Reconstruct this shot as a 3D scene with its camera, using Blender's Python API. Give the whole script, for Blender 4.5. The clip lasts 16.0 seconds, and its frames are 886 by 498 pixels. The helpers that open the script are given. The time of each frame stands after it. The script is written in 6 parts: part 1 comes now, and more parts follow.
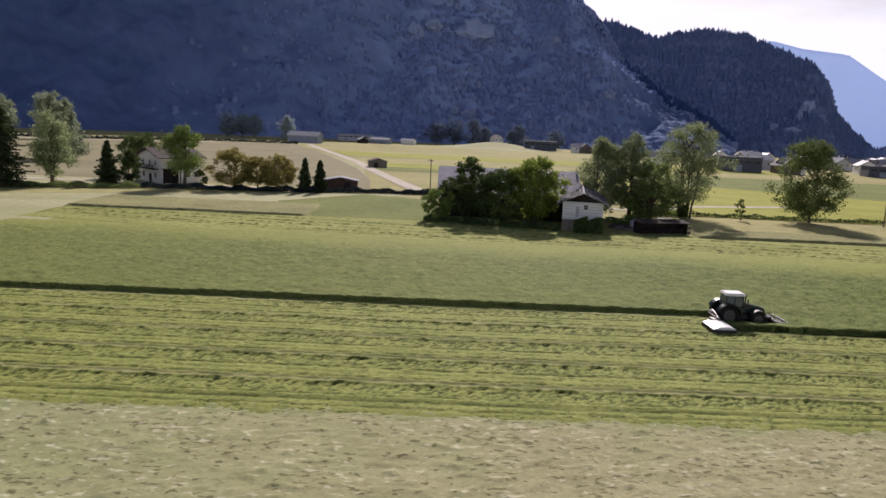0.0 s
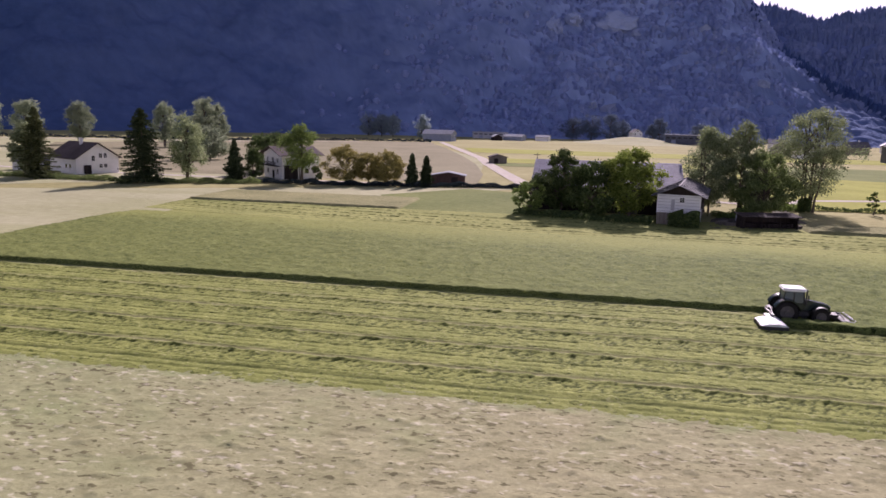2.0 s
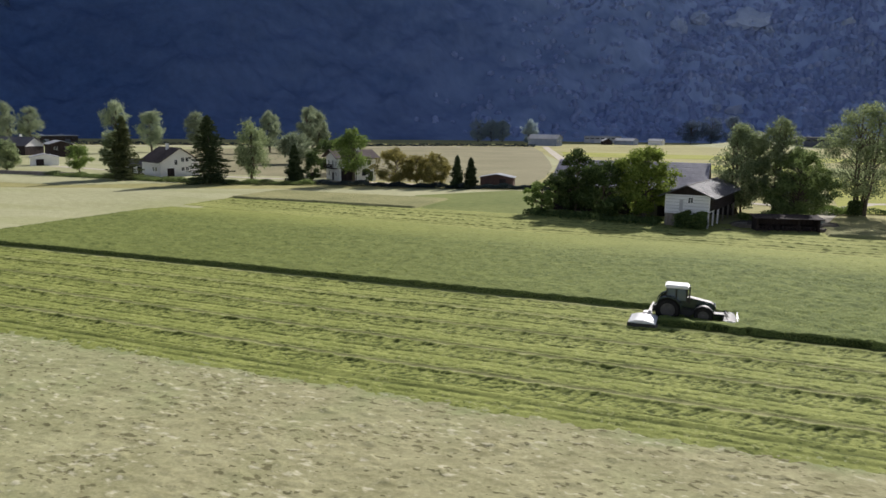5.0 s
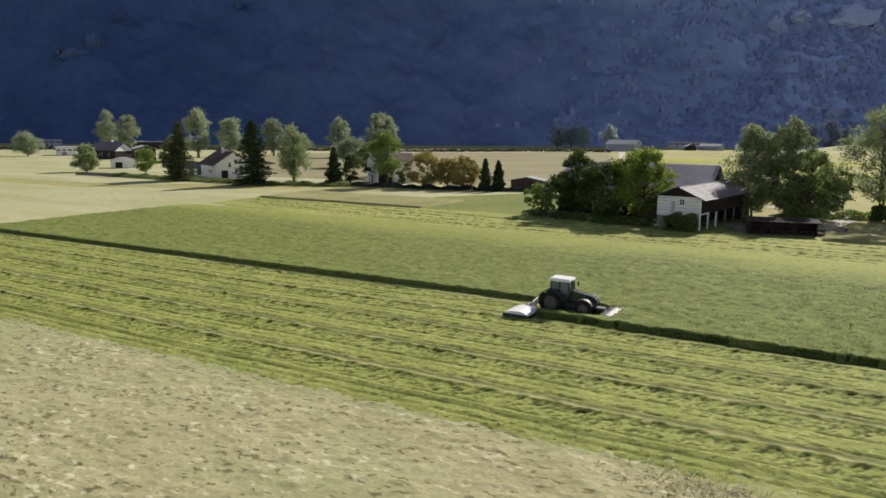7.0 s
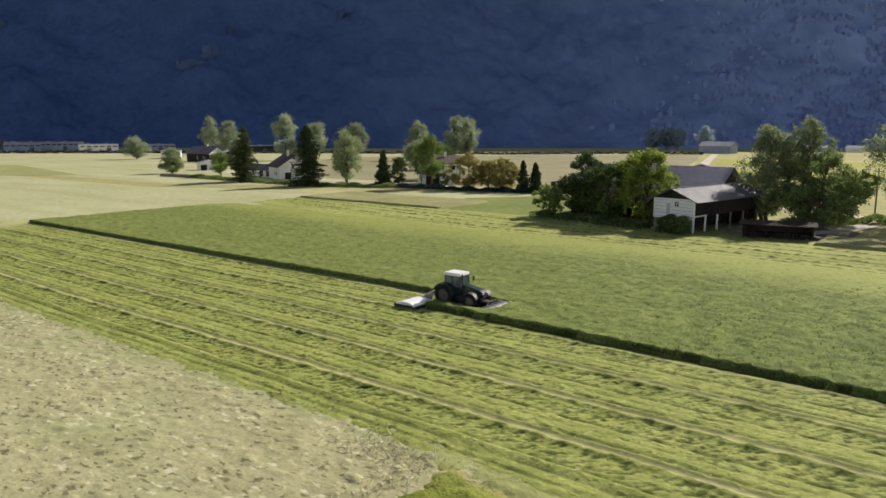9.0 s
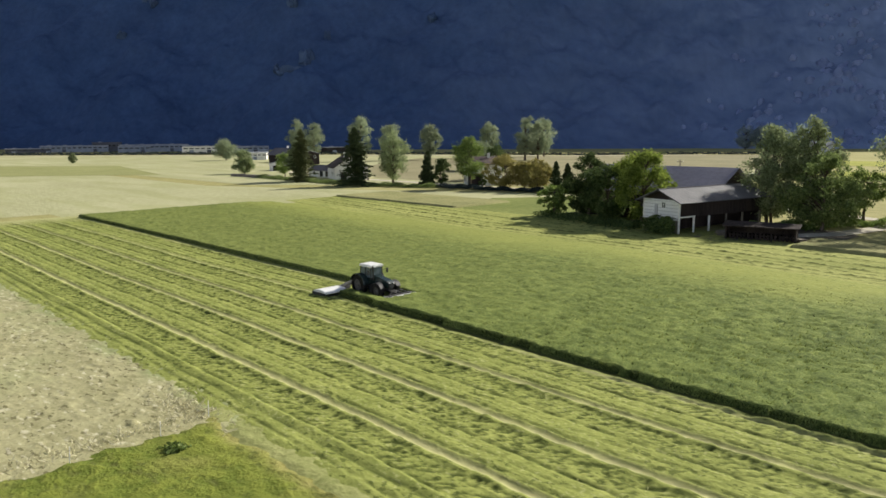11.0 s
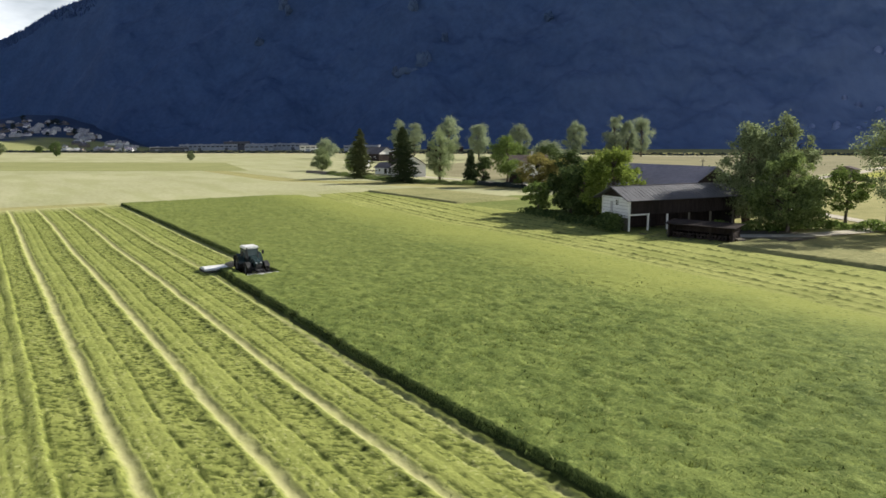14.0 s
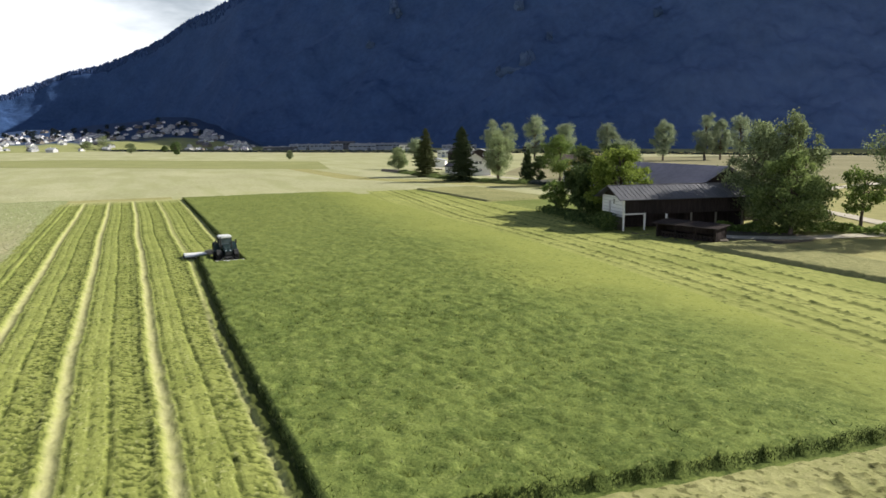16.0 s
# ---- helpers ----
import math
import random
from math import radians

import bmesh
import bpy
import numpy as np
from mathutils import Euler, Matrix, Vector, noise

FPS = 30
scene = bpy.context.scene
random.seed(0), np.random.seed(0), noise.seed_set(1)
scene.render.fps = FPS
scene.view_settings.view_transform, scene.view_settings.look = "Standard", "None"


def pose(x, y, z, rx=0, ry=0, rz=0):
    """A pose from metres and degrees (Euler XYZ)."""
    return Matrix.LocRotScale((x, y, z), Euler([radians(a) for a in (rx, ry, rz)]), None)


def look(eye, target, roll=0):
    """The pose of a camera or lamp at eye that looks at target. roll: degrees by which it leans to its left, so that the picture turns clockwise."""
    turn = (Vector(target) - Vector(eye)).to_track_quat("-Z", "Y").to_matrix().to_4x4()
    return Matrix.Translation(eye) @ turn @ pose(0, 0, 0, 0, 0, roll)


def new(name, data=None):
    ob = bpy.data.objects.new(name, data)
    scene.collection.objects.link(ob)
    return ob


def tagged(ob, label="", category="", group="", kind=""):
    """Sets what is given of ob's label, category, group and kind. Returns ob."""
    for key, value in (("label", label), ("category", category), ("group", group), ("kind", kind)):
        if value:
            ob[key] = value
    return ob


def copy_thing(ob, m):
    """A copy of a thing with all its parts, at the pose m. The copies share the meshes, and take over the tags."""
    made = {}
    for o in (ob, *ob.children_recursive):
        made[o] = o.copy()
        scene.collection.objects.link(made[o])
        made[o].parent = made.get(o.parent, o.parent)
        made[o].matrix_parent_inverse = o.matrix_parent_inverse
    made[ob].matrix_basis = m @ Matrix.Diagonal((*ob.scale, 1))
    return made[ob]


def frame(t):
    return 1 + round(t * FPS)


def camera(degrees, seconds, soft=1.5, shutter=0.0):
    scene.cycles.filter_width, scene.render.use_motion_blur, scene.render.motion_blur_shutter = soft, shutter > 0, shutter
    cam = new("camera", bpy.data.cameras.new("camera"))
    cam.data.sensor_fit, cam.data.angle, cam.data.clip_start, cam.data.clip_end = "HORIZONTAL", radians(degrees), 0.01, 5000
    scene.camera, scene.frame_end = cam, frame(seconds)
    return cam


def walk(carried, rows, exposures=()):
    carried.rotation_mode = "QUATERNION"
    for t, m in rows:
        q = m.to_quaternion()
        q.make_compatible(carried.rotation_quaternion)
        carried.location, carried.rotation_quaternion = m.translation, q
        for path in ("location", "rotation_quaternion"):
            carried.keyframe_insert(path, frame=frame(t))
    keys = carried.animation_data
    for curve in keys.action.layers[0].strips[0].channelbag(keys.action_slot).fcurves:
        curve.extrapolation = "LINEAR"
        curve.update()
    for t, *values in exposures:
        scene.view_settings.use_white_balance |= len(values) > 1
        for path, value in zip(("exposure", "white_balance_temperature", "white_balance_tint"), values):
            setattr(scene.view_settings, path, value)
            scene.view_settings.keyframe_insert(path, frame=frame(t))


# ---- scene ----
cam = camera(64.3, 16.0, soft=1.6)
METRES, EYE, TILT, LEAN, TURN = 129.31, 16.42, 0.0, 0.0, -1.1
ROWS = [
    (0.0, 0.0, 0.0, 0.0, 0.47, -9.74, -2.67),
    (0.5, 0.0176, -0.0008, -0.0006, 2.87, -9.93, -2.42),
    (1.0, 0.035, -0.0011, -0.0014, 5.98, -10.10, -2.05),
    (1.5, 0.0534, -0.0004, -0.0023, 9.06, -10.22, -1.70),
    (2.0, 0.0734, 0.0012, -0.0033, 12.02, -10.32, -1.38),
    (2.5, 0.0959, 0.004, -0.0043, 14.58, -10.35, -1.08),
    (3.0, 0.1204, 0.0079, -0.0054, 16.39, -10.32, -0.93),
    (3.5, 0.1468, 0.0131, -0.0067, 17.86, -10.25, -0.80),
    (4.0, 0.1749, 0.019, -0.0076, 19.38, -10.16, -0.72),
    (4.5, 0.2043, 0.0255, -0.008, 20.92, -10.06, -0.65),
    (5.0, 0.2345, 0.0329, -0.0081, 22.55, -9.98, -0.58),
    (7.5, 0.3929, 0.0824, -0.0142, 32.47, -9.42, -0.28),
    (8.0, 0.4257, 0.0946, -0.0139, 34.7, -9.37, -0.17),
    (8.5, 0.4584, 0.1082, -0.0136, 36.87, -9.33, -0.08),
    (11.0, 0.6134, 0.1814, -0.0119, 47.11, -9.21, 0.38),
    (11.5, 0.6434, 0.2023, -0.0123, 48.93, -9.19, 0.39),
    (12.0, 0.6721, 0.2241, -0.0128, 50.69, -9.16, 0.38),
    (12.5, 0.6998, 0.2467, -0.0137, 52.49, -9.16, 0.39),
    (13.0, 0.7265, 0.2703, -0.0147, 54.3, -9.15, 0.35),
    (13.5, 0.7527, 0.2947, -0.0156, 56.12, -9.13, 0.38),
    (14.0, 0.7763, 0.318, -0.0163, 57.84, -9.13, 0.37),
    (14.5, 0.8006, 0.3438, -0.0165, 59.64, -9.14, 0.35),
    (15.0, 0.8239, 0.3701, -0.0168, 61.41, -9.11, 0.38),
    (15.5, 0.8467, 0.3967, -0.017, 63.69, -9.10, 0.39),
    (16.0, 0.8688, 0.4242, -0.0174, 67.09, -9.09, 0.53),
]
walk(cam, [(t, pose(0, 0, EYE, TILT, LEAN, TURN) @ pose(METRES * x, METRES * y, METRES * z, 90 + pitch, roll, yaw)) for t, x, y, z, yaw, pitch, roll in ROWS],
     exposures=[(0.0, 0.12, 6250, 24), (1.2, 0.21, 6150, 29), (2.0, 0.33, 6000, 42), (2.6, 0.36, 6000, 54), (3.4, 0.31, 6000, 48), (4.0, 0.27, 6000, 34), (4.6, 0.25, 6020, 21), (5.2, 0.28, 6080, 12), (8.0, 0.41, 6470, 12), (11.0, 0.51, 6430, 8), (16.0, 0.58, 6320, 8)])

# ---- sky and sun ----
SUN_AZ, SUN_EL = radians(8.0), radians(32.0)
sun_way = Vector((math.sin(SUN_AZ) * math.cos(SUN_EL), math.cos(SUN_AZ) * math.cos(SUN_EL), math.sin(SUN_EL)))
sun = new("sun", bpy.data.lights.new("sun", "SUN"))
sun.data.energy, sun.data.angle, sun.data.color = 4.9, radians(0.6), (1.0, 0.93, 0.82)
sun.matrix_world = look((0, 0, 0), -sun_way)
world = bpy.data.worlds.new("sky")
scene.world = world
world.use_nodes = True
wn, wl = world.node_tree.nodes, world.node_tree.links
sky = wn.new("ShaderNodeTexSky")
sky.sky_type, sky.sun_disc = "NISHITA", False
sky.sun_elevation, sky.sun_rotation = SUN_EL, SUN_AZ
sky.air_density, sky.dust_density = 1.0, 2.0
SKY = 0.05
wn["Background"].inputs["Strength"].default_value = SKY
# thin broken cloud over the whole sky
wc = wn.new("ShaderNodeTexCoord")
wm = wn.new("ShaderNodeMapping")
wm.inputs["Scale"].default_value = (1.2, 1.2, 4.0)
wt = wn.new("ShaderNodeTexNoise")
wt.inputs["Scale"].default_value, wt.inputs["Detail"].default_value, wt.inputs["Roughness"].default_value = 1.7, 6.0, 0.55
wr = wn.new("ShaderNodeValToRGB")
wr.color_ramp.elements[0].position, wr.color_ramp.elements[1].position = 0.46, 0.66
wr.color_ramp.elements[0].color, wr.color_ramp.elements[1].color = (0, 0, 0, 1), (0.9, 0.9, 0.9, 1)
wx = wn.new("ShaderNodeMix")
wx.data_type = "RGBA"
wx.inputs["B"].default_value = (19.0, 19.2, 19.8, 1)
wl.new(wc.outputs["Generated"], wm.inputs["Vector"])
wl.new(wm.outputs["Vector"], wt.inputs["Vector"])
wz, wa = wn.new("ShaderNodeSeparateXYZ"), wn.new("ShaderNodeMapRange")
wa.inputs["From Min"].default_value, wa.inputs["From Max"].default_value = 0.0, 1.0
wa.inputs["To Min"].default_value, wa.inputs["To Max"].default_value = 0.22, -0.45
ws = wn.new("ShaderNodeMath")
wl.new(wc.outputs["Generated"], wz.inputs["Vector"])
wl.new(wz.outputs["Z"], wa.inputs["Value"])
wl.new(wt.outputs["Fac"], ws.inputs[0])
wl.new(wa.outputs["Result"], ws.inputs[1])
wl.new(ws.outputs[0], wr.inputs["Fac"])
wl.new(wr.outputs["Color"], wx.inputs["Factor"])
wl.new(sky.outputs["Color"], wx.inputs["A"])
wl.new(wx.outputs["Result"], wn["Background"].inputs["Color"])


# ---- materials ----
def surface(name, dark, light, scale=1.0, rough=0.8, bump=0.3, metal=0.0, stretch=(1, 1, 1), wide=0.12):
    """Two-scale procedural surface: fine grain between two colours, wide patches, bump."""
    m = bpy.data.materials.new(name)
    m.use_nodes = True
    n, l = m.node_tree.nodes, m.node_tree.links
    p = n["Principled BSDF"]
    p.inputs["Roughness"].default_value, p.inputs["Metallic"].default_value = rough, metal
    p.inputs["Specular IOR Level"].default_value = 0.08 if rough > 0.75 else 0.5
    tc, mp = n.new("ShaderNodeTexCoord"), n.new("ShaderNodeMapping")
    mp.inputs["Scale"].default_value = stretch
    l.new(tc.outputs["Object"], mp.inputs["Vector"])
    fine, broad = n.new("ShaderNodeTexNoise"), n.new("ShaderNodeTexNoise")
    fine.inputs["Scale"].default_value, fine.inputs["Detail"].default_value, fine.inputs["Roughness"].default_value = scale, 6.0, 0.65
    broad.inputs["Scale"].default_value, broad.inputs["Detail"].default_value = scale * wide, 3.0
    for q in (fine, broad):
        l.new(mp.outputs["Vector"], q.inputs["Vector"])
    mixf = n.new("ShaderNodeMath")
    mixf.operation = "MULTIPLY_ADD"
    mixf.inputs[1].default_value, mixf.inputs[2].default_value = 0.55, 0.0
    l.new(fine.outputs["Fac"], mixf.inputs[0])
    add = n.new("ShaderNodeMath")
    add.operation = "MULTIPLY_ADD"
    add.inputs[1].default_value = 0.45
    l.new(broad.outputs["Fac"], add.inputs[0])
    l.new(mixf.outputs[0], add.inputs[2])
    ramp = n.new("ShaderNodeValToRGB")
    ramp.color_ramp.elements[0].position, ramp.color_ramp.elements[1].position = 0.36, 0.64
    ramp.color_ramp.elements[0].color, ramp.color_ramp.elements[1].color = (*dark, 1), (*light, 1)
    l.new(add.outputs[0], ramp.inputs["Fac"])
    out = ramp.outputs["Color"]
    l.new(out, p.inputs["Base Color"])
    if bump:
        b = n.new("ShaderNodeBump")
        b.inputs["Strength"].default_value, b.inputs["Distance"].default_value = bump, 0.4 / max(scale, 0.2)
        l.new(fine.outputs["Fac"], b.inputs["Height"])
        l.new(b.outputs["Normal"], p.inputs["Normal"])
    return m


def masked(m, attribute, colour_a, colour_b, strength=1.0):
    """Blend a surface's colour towards a second pair of colours by a float attribute of the mesh."""
    n, l = m.node_tree.nodes, m.node_tree.links
    p = n["Principled BSDF"]
    old = p.inputs["Base Color"].links[0].from_socket
    at = n.new("ShaderNodeAttribute")
    at.attribute_name = attribute
    mx, rp = n.new("ShaderNodeMix"), n.new("ShaderNodeMix")
    mx.data_type, rp.data_type = "RGBA", "RGBA"
    ns = n.new("ShaderNodeTexNoise")
    ns.inputs["Scale"].default_value, ns.inputs["Detail"].default_value = 3.0, 5.0
    tc = n.new("ShaderNodeTexCoord")
    l.new(tc.outputs["Object"], ns.inputs["Vector"])
    l.new(ns.outputs["Fac"], rp.inputs["Factor"])
    rp.inputs["A"].default_value, rp.inputs["B"].default_value = (*colour_a, 1), (*colour_b, 1)
    sc = n.new("ShaderNodeMath")
    sc.operation, sc.use_clamp = "MULTIPLY", True
    sc.inputs[1].default_value = strength
    l.new(at.outputs["Fac"], sc.inputs[0])
    l.new(sc.outputs[0], mx.inputs["Factor"])
    l.new(old, mx.inputs["A"])
    l.new(rp.outputs["Result"], mx.inputs["B"])
    l.new(mx.outputs["Result"], p.inputs["Base Color"])
    return m


def flecked(m, scale, stretch, low, high, colour_a, colour_b, strength=0.8):
    """Small scattered flecks of a second pair of colours, and a little relief with them."""
    n, l = m.node_tree.nodes, m.node_tree.links
    p = n["Principled BSDF"]
    old = p.inputs["Base Color"].links[0].from_socket
    tc, mp = n.new("ShaderNodeTexCoord"), n.new("ShaderNodeMapping")
    mp.inputs["Scale"].default_value = stretch
    mp.inputs["Location"].default_value = (3.7, 9.1, 0.0)
    ns, big = n.new("ShaderNodeTexNoise"), n.new("ShaderNodeTexNoise")
    ns.inputs["Scale"].default_value, ns.inputs["Detail"].default_value = scale, 3.0
    big.inputs["Scale"].default_value, big.inputs["Detail"].default_value = scale * 0.15, 2.0
    l.new(tc.outputs["Object"], mp.inputs["Vector"])
    l.new(mp.outputs["Vector"], ns.inputs["Vector"])
    l.new(mp.outputs["Vector"], big.inputs["Vector"])
    ad = n.new("ShaderNodeMath")
    ad.operation = "MULTIPLY_ADD"
    ad.inputs[1].default_value = 0.35
    l.new(big.outputs["Fac"], ad.inputs[0])
    l.new(ns.outputs["Fac"], ad.inputs[2])
    mr = n.new("ShaderNodeMapRange")
    mr.inputs["From Min"].default_value, mr.inputs["From Max"].default_value = low + 0.175, high + 0.175
    mr.inputs["To Max"].default_value = strength
    l.new(ad.outputs[0], mr.inputs["Value"])
    mx, rp = n.new("ShaderNodeMix"), n.new("ShaderNodeMix")
    mx.data_type, rp.data_type = "RGBA", "RGBA"
    rp.inputs["A"].default_value, rp.inputs["B"].default_value = (*colour_a, 1), (*colour_b, 1)
    l.new(big.outputs["Fac"], rp.inputs["Factor"])
    l.new(mr.outputs["Result"], mx.inputs["Factor"])
    l.new(old, mx.inputs["A"])
    l.new(rp.outputs["Result"], mx.inputs["B"])
    l.new(mx.outputs["Result"], p.inputs["Base Color"])
    return m


def leafy(name, dark, light, through_light=0.45, spread=0.35):
    """Thin leaves: diffuse and translucent, varied leaf by leaf and tree by tree."""
    m = bpy.data.materials.new(name)
    m.use_nodes = True
    n, l = m.node_tree.nodes, m.node_tree.links
    n.remove(n["Principled BSDF"])
    geo, info = n.new("ShaderNodeNewGeometry"), n.new("ShaderNodeObjectInfo")
    ramp = n.new("ShaderNodeValToRGB")
    ramp.color_ramp.elements[0].color, ramp.color_ramp.elements[1].color = (*dark, 1), (*light, 1)
    l.new(geo.outputs["Random Per Island"], ramp.inputs["Fac"])
    hs, mr = n.new("ShaderNodeHueSaturation"), n.new("ShaderNodeMapRange")
    mr.inputs["To Min"].default_value, mr.inputs["To Max"].default_value = 1 - spread, 1 + spread
    l.new(info.outputs["Random"], mr.inputs["Value"])
    l.new(mr.outputs["Result"], hs.inputs["Value"])
    l.new(ramp.outputs["Color"], hs.inputs["Color"])
    d, t, g, x = n.new("ShaderNodeBsdfDiffuse"), n.new("ShaderNodeBsdfTranslucent"), n.new("ShaderNodeBsdfGlossy"), n.new("ShaderNodeMixShader")
    x2 = n.new("ShaderNodeMixShader")
    g.inputs["Roughness"].default_value, g.inputs["Color"].default_value = 0.5, (0.4, 0.4, 0.4, 1)
    l.new(hs.outputs["Color"], d.inputs["Color"])
    l.new(hs.outputs["Color"], t.inputs["Color"])
    x.inputs[0].default_value, x2.inputs[0].default_value = through_light, 0.025
    l.new(d.outputs[0], x.inputs[1])
    l.new(t.outputs[0], x.inputs[2])
    l.new(x.outputs[0], x2.inputs[1])
    l.new(g.outputs[0], x2.inputs[2])
    l.new(x2.outputs[0], n["Material Output"].inputs["Surface"])
    return m


def glassy(name, tint=(0.02, 0.025, 0.03)):
    m = bpy.data.materials.new(name)
    m.use_nodes = True
    p = m.node_tree.nodes["Principled BSDF"]
    p.inputs["Base Color"].default_value = (*tint, 1)
    p.inputs["Roughness"].default_value, p.inputs["Specular IOR Level"].default_value = 0.08, 0.6
    return m


M_GROUND = surface("meadow_ground", (0.25, 0.24, 0.095), (0.40, 0.37, 0.165), 0.35, 0.95, 0.3, wide=0.06)
M_PALE = surface("pale_mown_meadow", (0.315, 0.315, 0.172), (0.45, 0.44, 0.265), 0.9, 0.95, 0.5, stretch=(0.5, 1, 1), wide=0.05)
M_PALE = flecked(M_PALE, 0.07, (0.4, 1.6, 1), 0.46, 0.60, (0.26, 0.28, 0.12), (0.33, 0.34, 0.155), 0.45)
M_HAY = masked(surface("dry_hay_stubble", (0.266, 0.255, 0.134), (0.424, 0.400, 0.230), 5.0, 0.95, 0.55, stretch=(0.8, 1, 1), wide=0.06), "green", (0.235, 0.268, 0.115), (0.325, 0.352, 0.172))
# Shadows of hay tufts, painted as dark clumps and flecks.
M_HAY = masked(M_HAY, "clump", (0.12, 0.115, 0.05), (0.20, 0.185, 0.09), 0.4)
M_HAY = flecked(M_HAY, 2.5, (0.65, 1.2, 1), 0.60, 0.65, (0.085, 0.08, 0.035), (0.16, 0.145, 0.075), 0.85)
M_HAY = flecked(M_HAY, 2.6, (0.55, 1.1, 1), 0.60, 0.70, (0.60, 0.56, 0.40), (0.66, 0.62, 0.46), 0.6)
M_MOWN = surface("cut_grass", (0.192, 0.222, 0.055), (0.328, 0.355, 0.100), 4.5, 0.9, 0.6, stretch=(0.7, 1, 1), wide=0.08)
M_MOWN = flecked(M_MOWN, 3.2, (0.7, 1.1, 1), 0.60, 0.65, (0.045, 0.06, 0.012), (0.09, 0.11, 0.025), 0.7)
M_MOWN = flecked(M_MOWN, 4.4, (0.8, 1, 1), 0.61, 0.67, (0.40, 0.42, 0.17), (0.47, 0.47, 0.22), 0.5)
# Shade of grooves, gaps and the standing edge, painted dark.
M_MOWN = masked(M_MOWN, "swath_shade", (0.036, 0.05, 0.010), (0.078, 0.098, 0.022), 0.92)
M_MOWN = masked(M_MOWN, "stubble", (0.355, 0.348, 0.162), (0.455, 0.435, 0.222), 0.92)
M_UNCUT = masked(surface("standing_grass", (0.058, 0.088, 0.021), (0.208, 0.254, 0.068), 7.0, 0.9, 1.0, wide=0.1), "dry", (0.205, 0.235, 0.052), (0.315, 0.335, 0.092))
# The far end is paled for seed heads and painted haze.
M_UNCUT = masked(M_UNCUT, "far_pale", (0.160, 0.182, 0.050), (0.240, 0.257, 0.078), 0.45)
M_UNCUT = flecked(M_UNCUT, 2.6, (1, 1, 1), 0.60, 0.70, (0.034, 0.056, 0.014), (0.05, 0.075, 0.02), 0.6)
M_UNCUT = flecked(M_UNCUT, 3.4, (1, 1, 1), 0.60, 0.72, (0.25, 0.30, 0.09), (0.31, 0.34, 0.12), 0.55)
M_SWATHLAND = masked(surface("raked_grass", (0.21, 0.235, 0.062), (0.37, 0.38, 0.125), 2.0, 0.95, 0.6, stretch=(0.4, 1, 1), wide=0.06), "row", (0.06, 0.078, 0.022), (0.11, 0.125, 0.036), 1.2)
M_SWATHLAND = flecked(M_SWATHLAND, 1.5, (0.7, 1.1, 1), 0.585, 0.66, (0.075, 0.09, 0.025), (0.12, 0.135, 0.04), 0.75)
M_HEADLAND = masked(surface("headland_stubble", (0.235, 0.245, 0.092), (0.39, 0.375, 0.175), 2.4, 0.95, 0.6, wide=0.06), "row", (0.08, 0.09, 0.03), (0.15, 0.14, 0.05), 1.0)
M_HEADLAND = flecked(M_HEADLAND, 2.0, (1, 1, 1), 0.55, 0.63, (0.08, 0.085, 0.03), (0.14, 0.135, 0.05), 0.85)
M_TALLHAY = surface("tall_pale_grass", (0.195, 0.20, 0.085), (0.33, 0.315, 0.145), 1.6, 0.95, 0.8, wide=0.07)
M_LUSH = masked(surface("lush_grass", (0.108, 0.142, 0.024), (0.235, 0.258, 0.050), 1.2, 0.9, 0.9, wide=0.1), "dry", (0.20, 0.19, 0.06), (0.30, 0.28, 0.10))
M_LUSH = flecked(M_LUSH, 1.4, (0.7, 1.2, 1), 0.59, 0.68, (0.055, 0.075, 0.018), (0.12, 0.12, 0.035), 0.7)
M_MARGIN = surface("pale_field_margin", (0.225, 0.245, 0.085), (0.35, 0.355, 0.145), 2.5, 0.95, 0.6, wide=0.1)
M_YELLOW = surface("bright_meadow", (0.25, 0.268, 0.045), (0.36, 0.365, 0.075), 0.8, 0.95, 0.4, wide=0.08)
M_GREENFIELD = surface("green_field", (0.125, 0.158, 0.042), (0.21, 0.235, 0.072), 0.7, 0.95, 0.4, wide=0.08)
M_DARKFIELD = surface("darker_meadow", (0.225, 0.235, 0.095), (0.305, 0.31, 0.135), 0.6, 0.95, 0.4, wide=0.08)
M_TAN = surface("tan_stubble", (0.205, 0.19, 0.108), (0.30, 0.275, 0.165), 0.7, 0.95, 0.4, wide=0.06)
M_PATH = surface("gravel", (0.40, 0.36, 0.29), (0.58, 0.53, 0.44), 3.0, 0.95, 0.4)
M_EARTH = surface("bare_yard_earth", (0.085, 0.072, 0.056), (0.17, 0.145, 0.11), 1.6, 0.95, 0.5)
M_BLADE = leafy("grass_blade", (0.115, 0.152, 0.034), (0.262, 0.302, 0.082), 0.5, 0.0)
# Blade green taken near black to stand for shade at the cut edge.
M_SHADEBLADE = leafy("shade_dark_blade", (0.02, 0.032, 0.008), (0.058, 0.08, 0.021), 0.08, 0.0)
M_CUTBLADE = leafy("cut_blade", (0.14, 0.165, 0.045), (0.42, 0.43, 0.15), 0.3, 0.0)
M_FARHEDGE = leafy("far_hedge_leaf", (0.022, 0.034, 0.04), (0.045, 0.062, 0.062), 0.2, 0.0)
# Backlight and distance haze are mixed into the next three leaf colours.
M_POPLAR = leafy("poplar_leaf", (0.165, 0.212, 0.135), (0.42, 0.475, 0.30), 0.48, 0.15)
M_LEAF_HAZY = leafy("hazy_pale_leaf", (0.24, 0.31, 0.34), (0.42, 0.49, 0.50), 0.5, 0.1)
